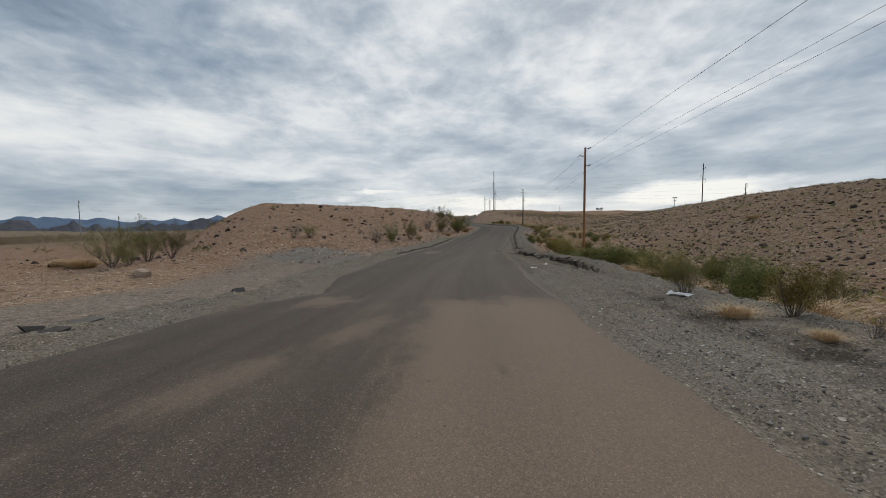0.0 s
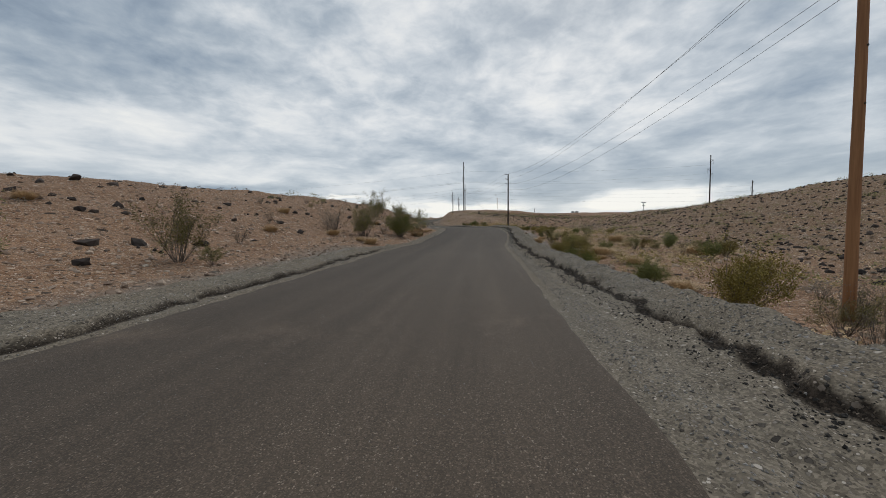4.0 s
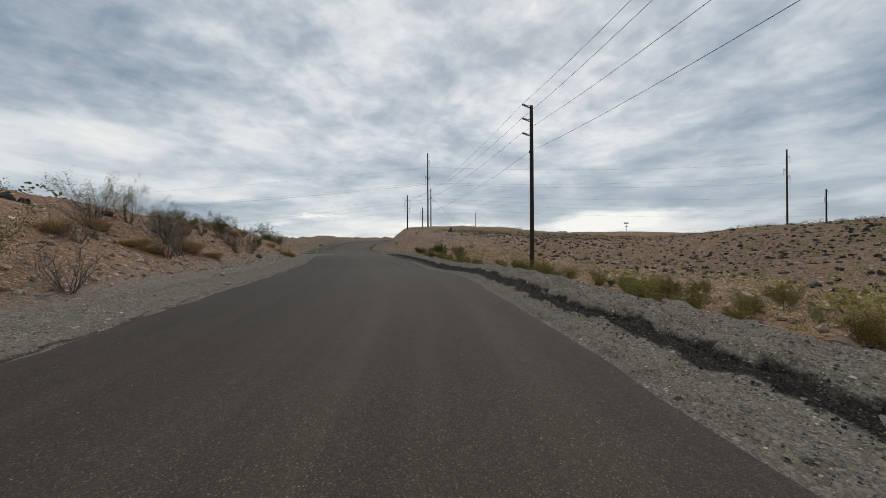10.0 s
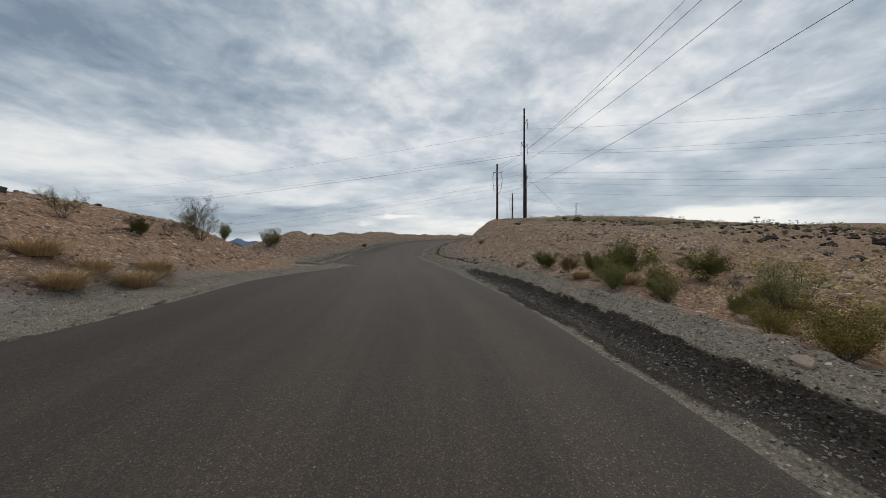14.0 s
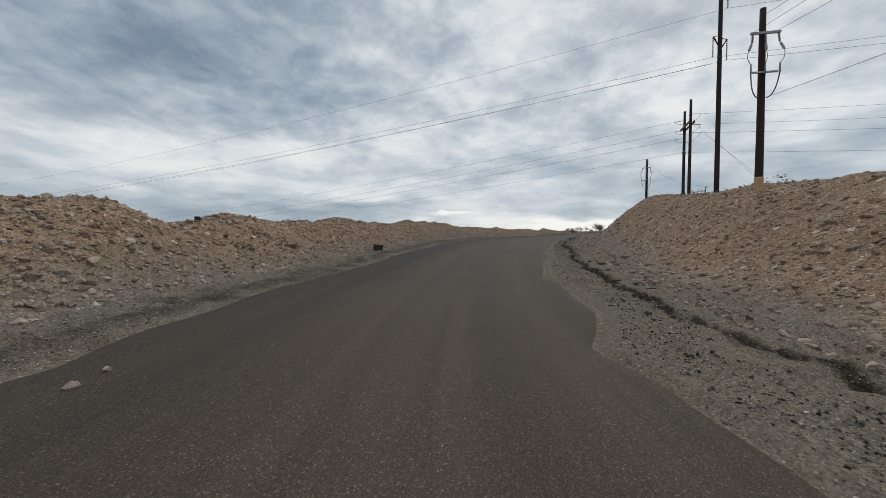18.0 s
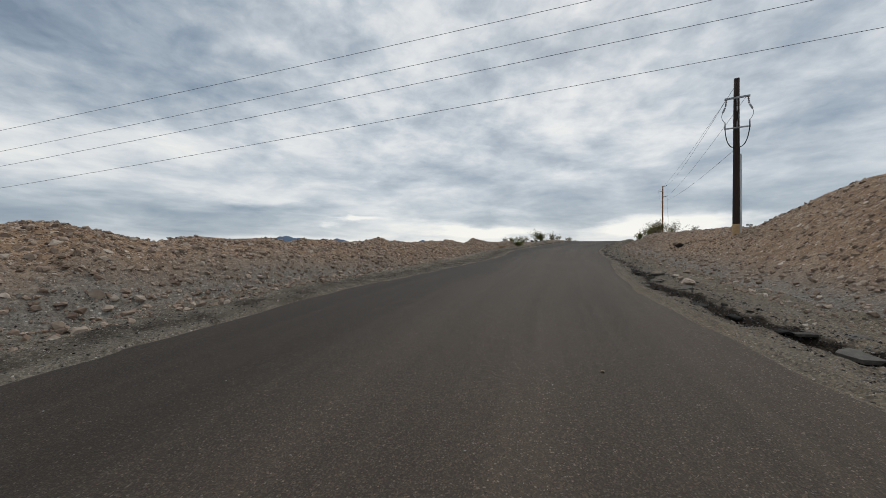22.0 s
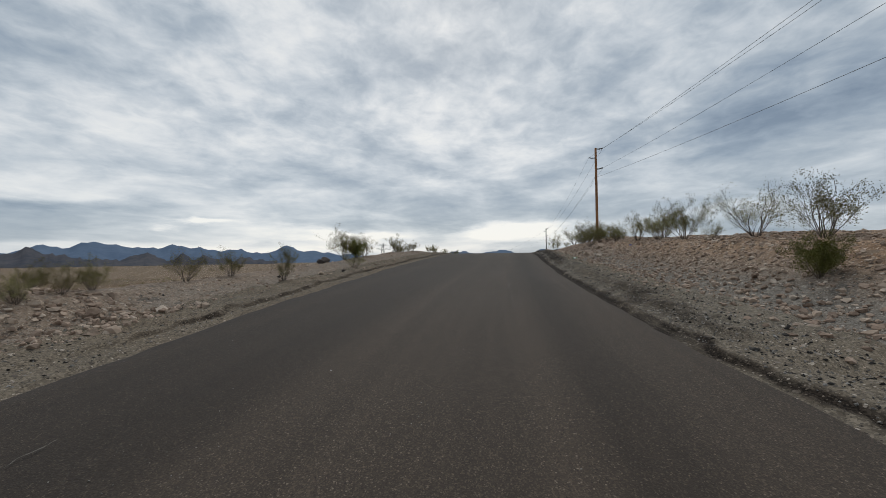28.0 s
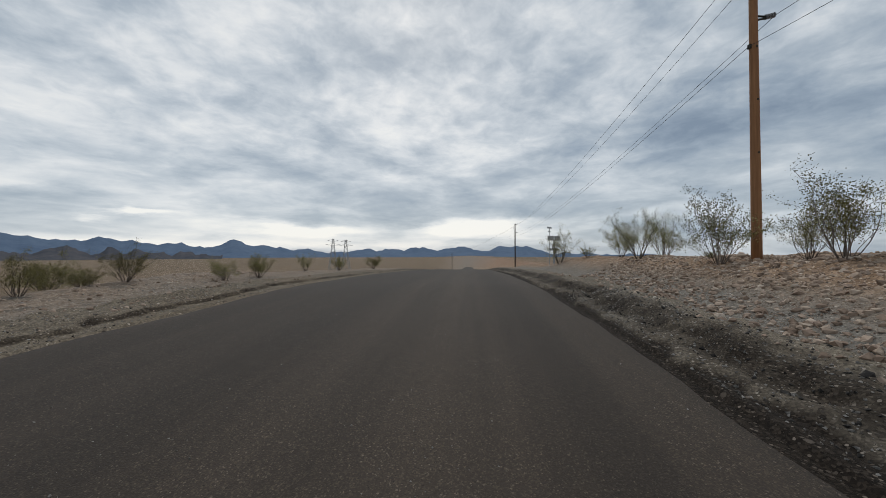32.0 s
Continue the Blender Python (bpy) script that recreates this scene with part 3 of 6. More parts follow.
def build_ground():
    X, Y = np.meshgrid(GX, GY)
    x, y = X.ravel(), Y.ravel()
    s, d, z, h = terrain(x, y)
    away = np.clip(np.minimum(left_edge(s) - d, 99) * (d < 0) + (d - right_edge(s)) * (d > 0), 0, 40)
    rough = step01((away - 1.8) / 4)
    near = np.abs(d) < 120
    big, small = np.zeros(len(x)), np.zeros(len(x))
    big[near], small[near] = fractal(x[near], y[near], 0.11, 3), fractal(x[near], y[near], 0.8, 3, 3.0)
    z = z + rough * (0.38 * big + 0.12 * small)
    rubble = step01((-d - 6.2) / 1.5) * step01((d + 14) / 3) * step01((s - 127) / 5) * step01((204 - s) / 10)
    k = rubble > 0.01
    lump = np.zeros(len(x))
    lump[k] = fractal(x[k], y[k], 0.45, 4, 7.0)
    z = z + rubble * 0.42 * lump
    i = np.arange(len(x)).reshape(Y.shape)
    f = np.stack([i[:-1, :-1], i[:-1, 1:], i[1:, 1:], i[1:, :-1]], -1).reshape(-1, 4)
    ob = mesh_object("ground", np.stack([x, y, z], 1).tolist(), f.tolist(), SOIL, True)
    g = 1 - step01((away - np.where(d < 0, np.where(s > 190, 2.2, np.where(s < 16, 5.0, 1.5 - 2.0 * step01((s - 50) / 6) * step01((80 - s) / 6))), np.where(s > 190, 2.6, np.where(s > 112, 2.6, np.where(s < 12, 4.0, 2.4))))) / 1.8)
    g = np.maximum(g, step01(1.6 * np.exp(-((s - 19.5) / 4.0) ** 2 - ((d + 9.0) / 2.6) ** 2)))
    g = np.where((d < 0) & (s < 16), g * 0.62, g)
    g = np.where((d < 0) & (s > 190), np.maximum(g * 0.7, 0.55 * step01((9.0 - away) / 3)), g)
    pale = np.where(d < 0, np.maximum(step01((s - 122) / 8), step01((18 - s) / 6) * step01((d + 30) / 12)), step01((s - 108) / 10) * step01((30 - d) / 12)) * 0.9
    plain = np.where((d > 0) & (d < 120), 0.45 * step01((d - 15) / 10) * step01((112 - s) / 14), 0.0) + np.where(d < 0, np.maximum(step01((-d - 20) / 25), step01((-d - 12) / 10) * step01((s - 190) / 10)) * np.maximum(step01((s - 100) / 30), step01((-d - 60) / 40)), step01((d - 120) / 60))
    for key, val in (("gravel", g), ("pale", pale), ("plain", plain)):
        at = ob.data.attributes.new(key, "FLOAT", "POINT")
        at.data.foreach_set("value", val.astype(np.float32))
    return tagged(ob, "stony tan desert ground with grey gravel along the road", "ground", kind="structure"), z.reshape(Y.shape)


ground, GZ = build_ground()


def ground_z(x, y):
    """The ground sheet's height at places in the plan."""
    x, y = np.atleast_1d(np.asarray(x, float)), np.atleast_1d(np.asarray(y, float))
    i = np.clip(np.searchsorted(GX, x) - 1, 0, len(GX) - 2)
    j = np.clip(np.searchsorted(GY, y) - 1, 0, len(GY) - 2)
    a, b = (x - GX[i]) / (GX[i + 1] - GX[i]), (y - GY[j]) / (GY[j + 1] - GY[j])
    return (GZ[j, i] * (1 - a) + GZ[j, i + 1] * a) * (1 - b) + (GZ[j + 1, i] * (1 - a) + GZ[j + 1, i + 1] * a) * b


def relief(s, u, seed):
    """Small unevenness of loose gravel."""
    return np.array([0.05 * noise.fractal(Vector((a * 1.1, b * 1.6, seed)), 0.8, 2.2, 4) for a, b in zip(s, u)])


SHEET = {}


def wander(s, side):
    """How far the broken lines of a gravel strip stray from their mean course."""
    return np.interp(s, SHEET[side][0], SHEET[side][3])


def sheet_z(s, u, side):
    """Height of a gravel strip over the road's line."""
    st, H, wide, _ = SHEET[side]
    q = np.clip((u + 0.9) / (np.interp(s, st, wide) + 0.9), 0, 1) ** (1 / 1.1) * (H.shape[1] - 1)
    j = np.clip(q.astype(int), 0, H.shape[1] - 2)
    i = np.clip(np.searchsorted(st, s) - 1, 0, len(st) - 2)
    a, b = np.clip((s - st[i]) / (st[i + 1] - st[i]), 0, 1), q - j
    return (H[i, j] * (1 - b) + H[i, j + 1] * b) * (1 - a) + (H[i + 1, j] * (1 - b) + H[i + 1, j + 1] * b) * a


def shoulder_z(s, d):
    """Height of the gravel strips over the road's line; -9 outside them."""
    ur, ul = d - right_edge(s), left_edge(s) - d
    wr, wl = right_shoulder(s, ur)[1], left_shoulder(s, ul)[1]
    return np.where((d > 0) & (ur < wr - 0.3), sheet_z(s, ur, 1), np.where((d < 0) & (ul < wl - 0.3), sheet_z(s, ul, -1), -9.0))


def surface(s, d):
    """Top of whatever lies at s, d: road, gravel strip or ground."""
    s, d = np.atleast_1d(np.asarray(s, float)), np.atleast_1d(np.asarray(d, float))
    x, y, z = at_line(s, d)
    h = shoulder_z(s, d)
    on_road = (d < right_edge(s)) & (d > left_edge(s))
    top = np.where(on_road, z, np.where(h > -5, np.maximum(z + h, ground_z(x, y)), ground_z(x, y)))
    return x, y, top


def height(x, y):
    return float(ground_z(x, y)[0])


def build_shoulder(name, side, label):
    st = np.concatenate([np.arange(-12, 228, 0.15), np.arange(228, 420, 3.0)])
    cols = 56
    S = np.repeat(st, cols)
    wide = right_shoulder(S, S * 0)[1] if side > 0 else left_shoulder(S, S * 0)[1]
    t = np.tile(np.linspace(0, 1, cols) ** 1.1, len(st))
    U = -0.9 + (wide + 0.9) * t
    wav = np.array([noise.noise(Vector((a * 0.45, 7.7 * side, 0))) * 0.30 + noise.noise(Vector((a * 1.7, 3.1 * side, 0))) * 0.24 + noise.noise(Vector((a * 4.5, 8.1 * side, 0))) * 0.07 for a in st])
    W = np.repeat(wav, cols)
    inside = np.sin(np.clip(t, 0, 1) * np.pi)
    H = (right_shoulder(S, U + W * inside)[0] if side > 0 else left_shoulder(S, U + W * inside)[0])
    H = H + relief(S, U, 4.0 * side) * step01(U / 0.8) * 1.3
    clod = np.array([noise.noise(Vector((a * 2.6, b * 3.4, 9.0 * side))) + 0.6 * noise.noise(Vector((a * 6.0, b * 7.0, 2.0))) for a, b in zip(S, U)])
    H = H + (0.055 + 0.02 * (side > 0)) * clod * step01((U - 0.15) / 0.4)
    H = np.where(U < 0.02, -0.05, H)
    H = H - 0.45 * step01((t - 0.88) / 0.12)
    SHEET[side] = (st, H.reshape(len(st), cols), wide.reshape(len(st), cols)[:, 0], wav)
    D = right_edge(S) + U if side > 0 else left_edge(S) - U
    x, y, z = at_line(S, D)
    i = np.arange(len(S)).reshape(len(st), cols)
    f = np.stack([i[:-1, :-1], i[:-1, 1:], i[1:, 1:], i[1:, :-1]], -1).reshape(-1, 4)
    if side < 0:
        f = f[:, ::-1]
    ob = mesh_object(name, np.stack([x, y, z + H], 1).tolist(), f.tolist(), GRAVEL, True)
    v = U + W * inside
    if side > 0:
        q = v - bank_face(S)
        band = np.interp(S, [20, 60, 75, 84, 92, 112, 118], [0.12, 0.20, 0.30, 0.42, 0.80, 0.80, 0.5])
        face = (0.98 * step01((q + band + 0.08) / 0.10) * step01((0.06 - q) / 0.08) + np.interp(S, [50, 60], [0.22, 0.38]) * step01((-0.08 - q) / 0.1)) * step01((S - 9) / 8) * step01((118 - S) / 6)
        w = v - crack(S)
        # Shade under the crack's lip is painted in, stronger where it is deeper.
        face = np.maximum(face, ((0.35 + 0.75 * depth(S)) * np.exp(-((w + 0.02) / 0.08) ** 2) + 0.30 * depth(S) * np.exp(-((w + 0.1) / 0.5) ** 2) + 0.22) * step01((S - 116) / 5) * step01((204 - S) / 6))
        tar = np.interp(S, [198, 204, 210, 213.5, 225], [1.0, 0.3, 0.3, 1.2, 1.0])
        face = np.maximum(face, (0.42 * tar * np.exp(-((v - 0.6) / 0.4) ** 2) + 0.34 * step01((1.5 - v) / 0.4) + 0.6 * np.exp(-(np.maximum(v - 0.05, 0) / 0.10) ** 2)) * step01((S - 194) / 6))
        face = np.maximum(face, 0.55 * np.exp(-((v - 1.9) / 0.9) ** 2) * step01((12 - S) / 4))
        dust = np.exp(-((v - 0.16) / 0.20) ** 2) * (1 - step01((S - 150) / 40))
    else:
        face = 0.95 * np.exp(-((v - 0.36) / 0.11) ** 2) * step01((S - 20) / 8) * step01((56 - S) / 6)
        face = np.maximum(face, 0.85 * np.exp(-((v - 0.05) / 0.06) ** 2) * step01((S - 54) / 6) * step01((116 - S) / 6))
        face = np.maximum(face, 0.7 * np.exp(-((v - 0.42) / 0.10) ** 2) * step01((S - 193) / 6))
        face = np.maximum(face, (0.34 + 0.25 * np.exp(-((v - 0.5) / 0.5) ** 2)) * step01((S - 116) / 8) * step01((205 - S) / 20))
        dust = np.exp(-((v - 0.12) / 0.16) ** 2) * (1 - 0.7 * step01((S - 120) / 10)) + 0.8 * np.exp(-((v - 0.5) / 1.0) ** 2) * step01((S - 50) / 3) * step01((60 - S) / 3)
    brown = (0.4 * step01((S - 14) / 4) * step01((36 - S) / 8) + 0.3 * step01((S - 120) / 8) * step01((200 - S) / 8) + 0.1 * step01((S - 186) / 8) if side > 0 else 0.25 * step01((S - 150) / 30) + 0.2 * step01((S - 190) / 8)) * np.ones(len(S))
    for key, val in (("dark", face), ("dust", np.clip(dust, 0, 1)), ("brown", brown)):
        at = ob.data.attributes.new(key, "FLOAT", "POINT")
        at.data.foreach_set("value", val.astype(np.float32))
    return tagged(ob, label, "gravel shoulder", kind="structure")


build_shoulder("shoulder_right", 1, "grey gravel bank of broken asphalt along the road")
build_shoulder("shoulder_left", -1, "grey gravel shoulder with a cracked asphalt rim")


def build_road():
    st = np.concatenate([np.arange(-50, 235, 0.4), np.arange(235, 600, 4)])
    cols = 33
    v, dust, uv, fresh = [], [], [], []
    for s in st:
        a, b = left_edge(s), right_edge(s)
        a += (0.12 + 0.30 * math.exp(-((s - 124) / 6) ** 2)) * noise.noise(Vector((s * 0.5, 3.3, 0))) + 0.10 * noise.noise(Vector((s * 2.3, 5.3, 0)))
        b += 0.05 * min(1, max(0, (s - 168) / 8)) + (0.09 - 0.05 * min(1, max(0, (s - 168) / 8))) * noise.noise(Vector((s * 0.7, 9.3, 0))) + 0.05 * noise.noise(Vector((s * 2.3, 1.3, 0)))
        for k in range(cols):
            d = a + (b - a) * k / (cols - 1)
            h = 0.02 * noise.noise(Vector((s * 0.3, d * 0.5, 2)))
            if k in (0, cols - 1):
                h -= 0.16
            v.append(at_line(s, d, h))
            uv.append((d, s))
            near_edge = min(d - a, b - d)
            du = (0.6 - 0.35 * min(1, max(0, (s - 180) / 20)) * (d > 0)) * max(0, 1 - near_edge / 0.4)
            if s < 10:
                du = max(du, min(1, (10 - s) / 2.5) * (0.95 * math.exp(-((d - 1.3) / 1.4) ** 2) + 0.62 * math.exp(-((d + 0.3) / 0.5) ** 2) + 0.34))
                du = max(du, 1.0 * math.exp(-((d + 3.2) / 1.0) ** 2 - ((s - 8.0) / 1.5) ** 2), 0.8 * math.exp(-((d + 3.6 - 0.35 * s) / 0.5) ** 2) * min(1, max(0, (8 - s) / 2)))
            if 24 < s < 38:
                du = max(du, 0.85 * math.exp(-((d + 4.0) / 1.2) ** 2 - ((s - 28) / 2.6) ** 2), 0.5 * math.exp(-((s - 36.0 - 0.2 * d) / 0.7) ** 2), 0.7 * math.exp(-((d - 1.2) / 0.7) ** 2 - ((s - 28) / 2.5) ** 2))
            if 165 < s < 185:
                du = max(du, 0.62 * math.exp(-((d + 0.4) / 0.5) ** 2 - ((s - 174.5) / 3.0) ** 2))
            dust.append(du)
            # How much the asphalt darkens, by stretch and by lane.
            dim = min(1, max(0, (s - 8) / 50)) * 0.30 + 0.22 * min(1, max(0, (s - 48) / 12)) * min(1, max(0, (116 - s) / 10)) + min(1, max(0, (s - 176) / 34)) * 0.48
            # Dark lane band; left lane: its own dark tone plus painted-in lens falloff.
            dim += 0.42 * math.exp(-((d - 0.85) / 0.34) ** 2) * min(1, max(0, (s - 184) / 10)) + (0.24 + 0.36 * min(1, max(0, (s - 126) / 14))) * min(1, max(0, (-d - 1.6) / 1.2))
            fresh.append(min(1, dim))
    n = len(st)
    f = [(i * cols + k, i * cols + k + 1, (i + 1) * cols + k + 1, (i + 1) * cols + k) for i in range(n - 1) for k in range(cols - 1)]
    ob = mesh_object("road", v, f, ASPHALT, True)
    layer = ob.data.uv_layers.new(name="UVMap")
    idx = np.empty(len(ob.data.loops), dtype=np.int32)
    ob.data.loops.foreach_get("vertex_index", idx)
    layer.data.foreach_set("uv", np.array(uv, dtype=np.float32)[idx].ravel())
    for key, val in (("dust", dust), ("fresh", fresh)):
        at = ob.data.attributes.new(key, "FLOAT", "POINT")
        at.data.foreach_set("value", np.array(val, dtype=np.float32))
    return tagged(ob, "worn dark asphalt road with dusty broken edges", "road", kind="structure")


road = build_road()


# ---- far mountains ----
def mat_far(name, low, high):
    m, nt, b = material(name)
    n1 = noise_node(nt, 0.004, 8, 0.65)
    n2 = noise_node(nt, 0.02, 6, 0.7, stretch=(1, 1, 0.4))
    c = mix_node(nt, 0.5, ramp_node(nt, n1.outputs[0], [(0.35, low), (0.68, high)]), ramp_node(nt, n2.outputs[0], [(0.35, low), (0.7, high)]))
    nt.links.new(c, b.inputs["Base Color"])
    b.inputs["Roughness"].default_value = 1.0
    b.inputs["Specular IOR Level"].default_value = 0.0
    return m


# Distance haze is painted into the far range as a pale blue colour.
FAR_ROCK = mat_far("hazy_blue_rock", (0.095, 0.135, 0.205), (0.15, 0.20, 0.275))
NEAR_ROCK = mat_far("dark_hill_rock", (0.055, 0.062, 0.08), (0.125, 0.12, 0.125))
CENTRE = (20.0, 150.0)


def build_range(name, bearings, tops, dist, jag, seed, mat, label):
    """A mountain range: a ridged mesh whose crest follows the given heights along bearings in degrees left of north."""
    n, rows = 260, 9
    az = np.linspace(bearings[0], bearings[-1], n)
    top = np.interp(-az, [-v for v in bearings], tops)
    v, f = [], []
    for i in range(n):
        a = radians(az[i])
        r1 = noise.fractal(Vector((i * 0.085, seed, 0)), 0.7, 2.1, 7)
        r2 = abs(noise.noise(Vector((i * 0.11, seed + 9, 0))))
        crest = max(top[i] + jag * (r1 + 0.6 * r2), 1.0)
        for j in range(rows):
            q = j / (rows - 1)
            fold = noise.fractal(Vector((i * 0.10, q * 3.0, seed + 4)), 0.8, 2.2, 4)
            rr = dist * (1 - 0.16 * (1 - q)) + 120 * fold * (1 - q)
            v.append((CENTRE[0] - math.sin(a) * rr, CENTRE[1] + math.cos(a) * rr, -45 + (crest + 45) * q ** 1.25))
    for i in range(n - 1):
        for j in range(rows - 1):
            f.append((i * rows + j, i * rows + j + 1, (i + 1) * rows + j + 1, (i + 1) * rows + j))
    return tagged(mesh_object(name, v, f, mat, True), label, "mountains", kind="structure")


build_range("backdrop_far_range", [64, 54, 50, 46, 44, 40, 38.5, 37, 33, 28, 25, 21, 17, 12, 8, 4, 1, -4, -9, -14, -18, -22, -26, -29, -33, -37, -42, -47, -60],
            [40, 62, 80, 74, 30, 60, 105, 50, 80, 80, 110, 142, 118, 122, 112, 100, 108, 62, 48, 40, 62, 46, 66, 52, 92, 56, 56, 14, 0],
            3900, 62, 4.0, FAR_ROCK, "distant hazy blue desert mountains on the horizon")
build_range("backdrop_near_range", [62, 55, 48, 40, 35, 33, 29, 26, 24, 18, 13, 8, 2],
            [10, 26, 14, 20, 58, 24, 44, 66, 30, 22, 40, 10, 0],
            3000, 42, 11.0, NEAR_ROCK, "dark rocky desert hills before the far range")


# ---- parts ----
def part(name, bm, mat, parent, label=""):
    me = bpy.data.meshes.new(name)
    bm.to_mesh(me)
    bm.free()
    me.materials.append(mat)
    ob = new(name, me)
    ob.parent = parent
    if label:
        tagged(ob, label)
    return ob


def rod(bm, a, b, r0, r1=None, seg=12, rings=1):
    r1 = r0 if r1 is None else r1
    a, b = Vector(a), Vector(b)
    q = (b - a).normalized().to_track_quat("Z", "Y")
    loops = []
    for i in range(rings + 1):
        t = i / rings
        p, r = a.lerp(b, t), r0 + (r1 - r0) * t
        loops.append([bm.verts.new(p + q @ Vector((r * math.cos(2 * math.pi * k / seg), r * math.sin(2 * math.pi * k / seg), 0))) for k in range(seg)])
    for lo, hi in zip(loops, loops[1:]):
        for k in range(seg):
            bm.faces.new((lo[k], lo[(k + 1) % seg], hi[(k + 1) % seg], hi[k]))
    bm.faces.new(loops[0][::-1])
    bm.faces.new(loops[-1])
    return bm


def bar(bm, a, b, w, h):
    a, b = Vector(a), Vector(b)
    u = (b - a).normalized()
    side = u.cross(Vector((0, 0, 1)))
    side = side.normalized() if side.length > 1e-4 else Vector((1, 0, 0))
    up = side.cross(u).normalized()
    vs = [bm.verts.new(p + side * (w / 2 * i) + up * (h / 2 * j)) for p in (a, b) for i, j in ((-1, -1), (1, -1), (1, 1), (-1, 1))]
    for q in ((3, 2, 1, 0), (4, 5, 6, 7), (0, 1, 5, 4), (1, 2, 6, 5), (2, 3, 7, 6), (3, 0, 4, 7)):
        bm.faces.new([vs[k] for k in q])
    return bm


def tube(bm, pts_, r, seg=6):
    rings = []
    for i, p in enumerate(pts_):
        u = (Vector(pts_[min(i + 1, len(pts_) - 1)]) - Vector(pts_[max(i - 1, 0)])).normalized()
        q = u.to_track_quat("Z", "Y")
        rings.append([bm.verts.new(Vector(p) + q @ Vector((r * math.cos(6.2832 * k / seg), r * math.sin(6.2832 * k / seg), 0))) for k in range(seg)])
    for lo, hi in zip(rings, rings[1:]):
        for k in range(seg):
            bm.faces.new((lo[k], lo[(k + 1) % seg], hi[(k + 1) % seg], hi[k]))
    return bm


def disc_string(bm, a, b, n, r):
    a, b = Vector(a), Vector(b)
    rod(bm, a, b, 0.02, seg=6)
    for i in range(n):
        p = a.lerp(b, (i + 0.5) / n)
        u = (b - a).normalized()
        rod(bm, p - u * 0.02, p + u * 0.025, r, r * 0.55, 10)
    return bm


INSULATOR = mat_plain("grey_insulator", (0.20, 0.20, 0.21), 0.45, 0, 0.2)
CABLE = mat_plain("weathered_cable", (0.10, 0.105, 0.11), 0.6, 0.3, 0.2)
CONDUIT = mat_plain("pale_conduit", (0.52, 0.56, 0.58), 0.55, 0, 0.12, 2.0)
BAND = mat_plain("tan_pole_sleeve", (0.50, 0.33, 0.17), 0.8, 0, 0.2, 4.0)
HOLE = mat_plain("dark_iron_bolt", (0.02, 0.018, 0.012), 0.7, 0.3)


def new_pole(x, y, top, r, mat, label, lean=0.0, group="utility poles along the road"):
    z = height(x, y)
    e = new("utility_pole")
    e.location = (x, y, z)
    bm = bmesh.new()
    rod(bm, (0, 0, -0.4), (lean, 0, top - z), r, r * 0.72, 16, 8)
    for v in bm.verts:
        v.co.x += 0.012 * noise.noise(Vector((v.co.z * 0.4, x, 0)))
        v.co.y += 0.012 * noise.noise(Vector((v.co.z * 0.4, y, 5)))
    ob = part("shaft", bm, mat, e)
    ob.data.shade_smooth()
    return tagged(e, label, "utility pole", group), top - z


def direction(a):
    """Unit vector across a line that runs at bearing a."""
    return Vector((math.cos(radians(a)), math.sin(radians(a)), 0))


def bracket_pole(x, y, top, r, mat, along, label, drops=(0.12, 0.95, 1.95, 2.75), sides=(1, -1, 1, 0)):
    """A line pole with short stand-off insulators on alternating sides; returns where the wires hang."""
    e, h = new_pole(x, y, top, r, mat, label)
    across = direction(along)
    ends = []
    for drop, sd in zip(drops, sides):
        zz = h - drop
        if sd:
            tip = across * (0.62 * sd) + Vector((0, 0, zz + 0.10))
            bm = bmesh.new()
            bar(bm, across * (r * 0.6 * sd) + Vector((0, 0, zz - 0.04)), across * (0.34 * sd) + Vector((0, 0, zz)), 0.05, 0.04)
            bar(bm, across * (r * 0.6 * sd) + Vector((0, 0, zz + 0.07)), across * (0.34 * sd) + Vector((0, 0, zz + 0.05)), 0.05, 0.03)
            br = part("bracket", bm, HOLE, e)
            bm = bmesh.new()
            disc_string(bm, across * (0.32 * sd) + Vector((0, 0, zz + 0.03)), tip, 4, 0.075)
            part("insulator", bm, INSULATOR, br)
        else:
            tip = across * (-r * 1.1) + Vector((0, 0, zz))
            bm = bmesh.new()
            bar(bm, Vector((0, 0, zz)), tip, 0.09, 0.12)
            part("neutral_clamp", bm, HOLE, e)
        ends.append(Vector((x, y, height(x, y))) + tip)
    for k in range(4):
        bm = bmesh.new()
        f = Vector((-math.sin(radians(along)), math.cos(radians(along)), 0)) * -r * 0.86
        rod(bm, f + Vector((0, 0, h - 1.3 - 1.5 * k)), f * 1.12 + Vector((0, 0, h - 1.3 - 1.5 * k)), 0.03, seg=6)
        part("bolt", bm, HOLE, e)
    return ends


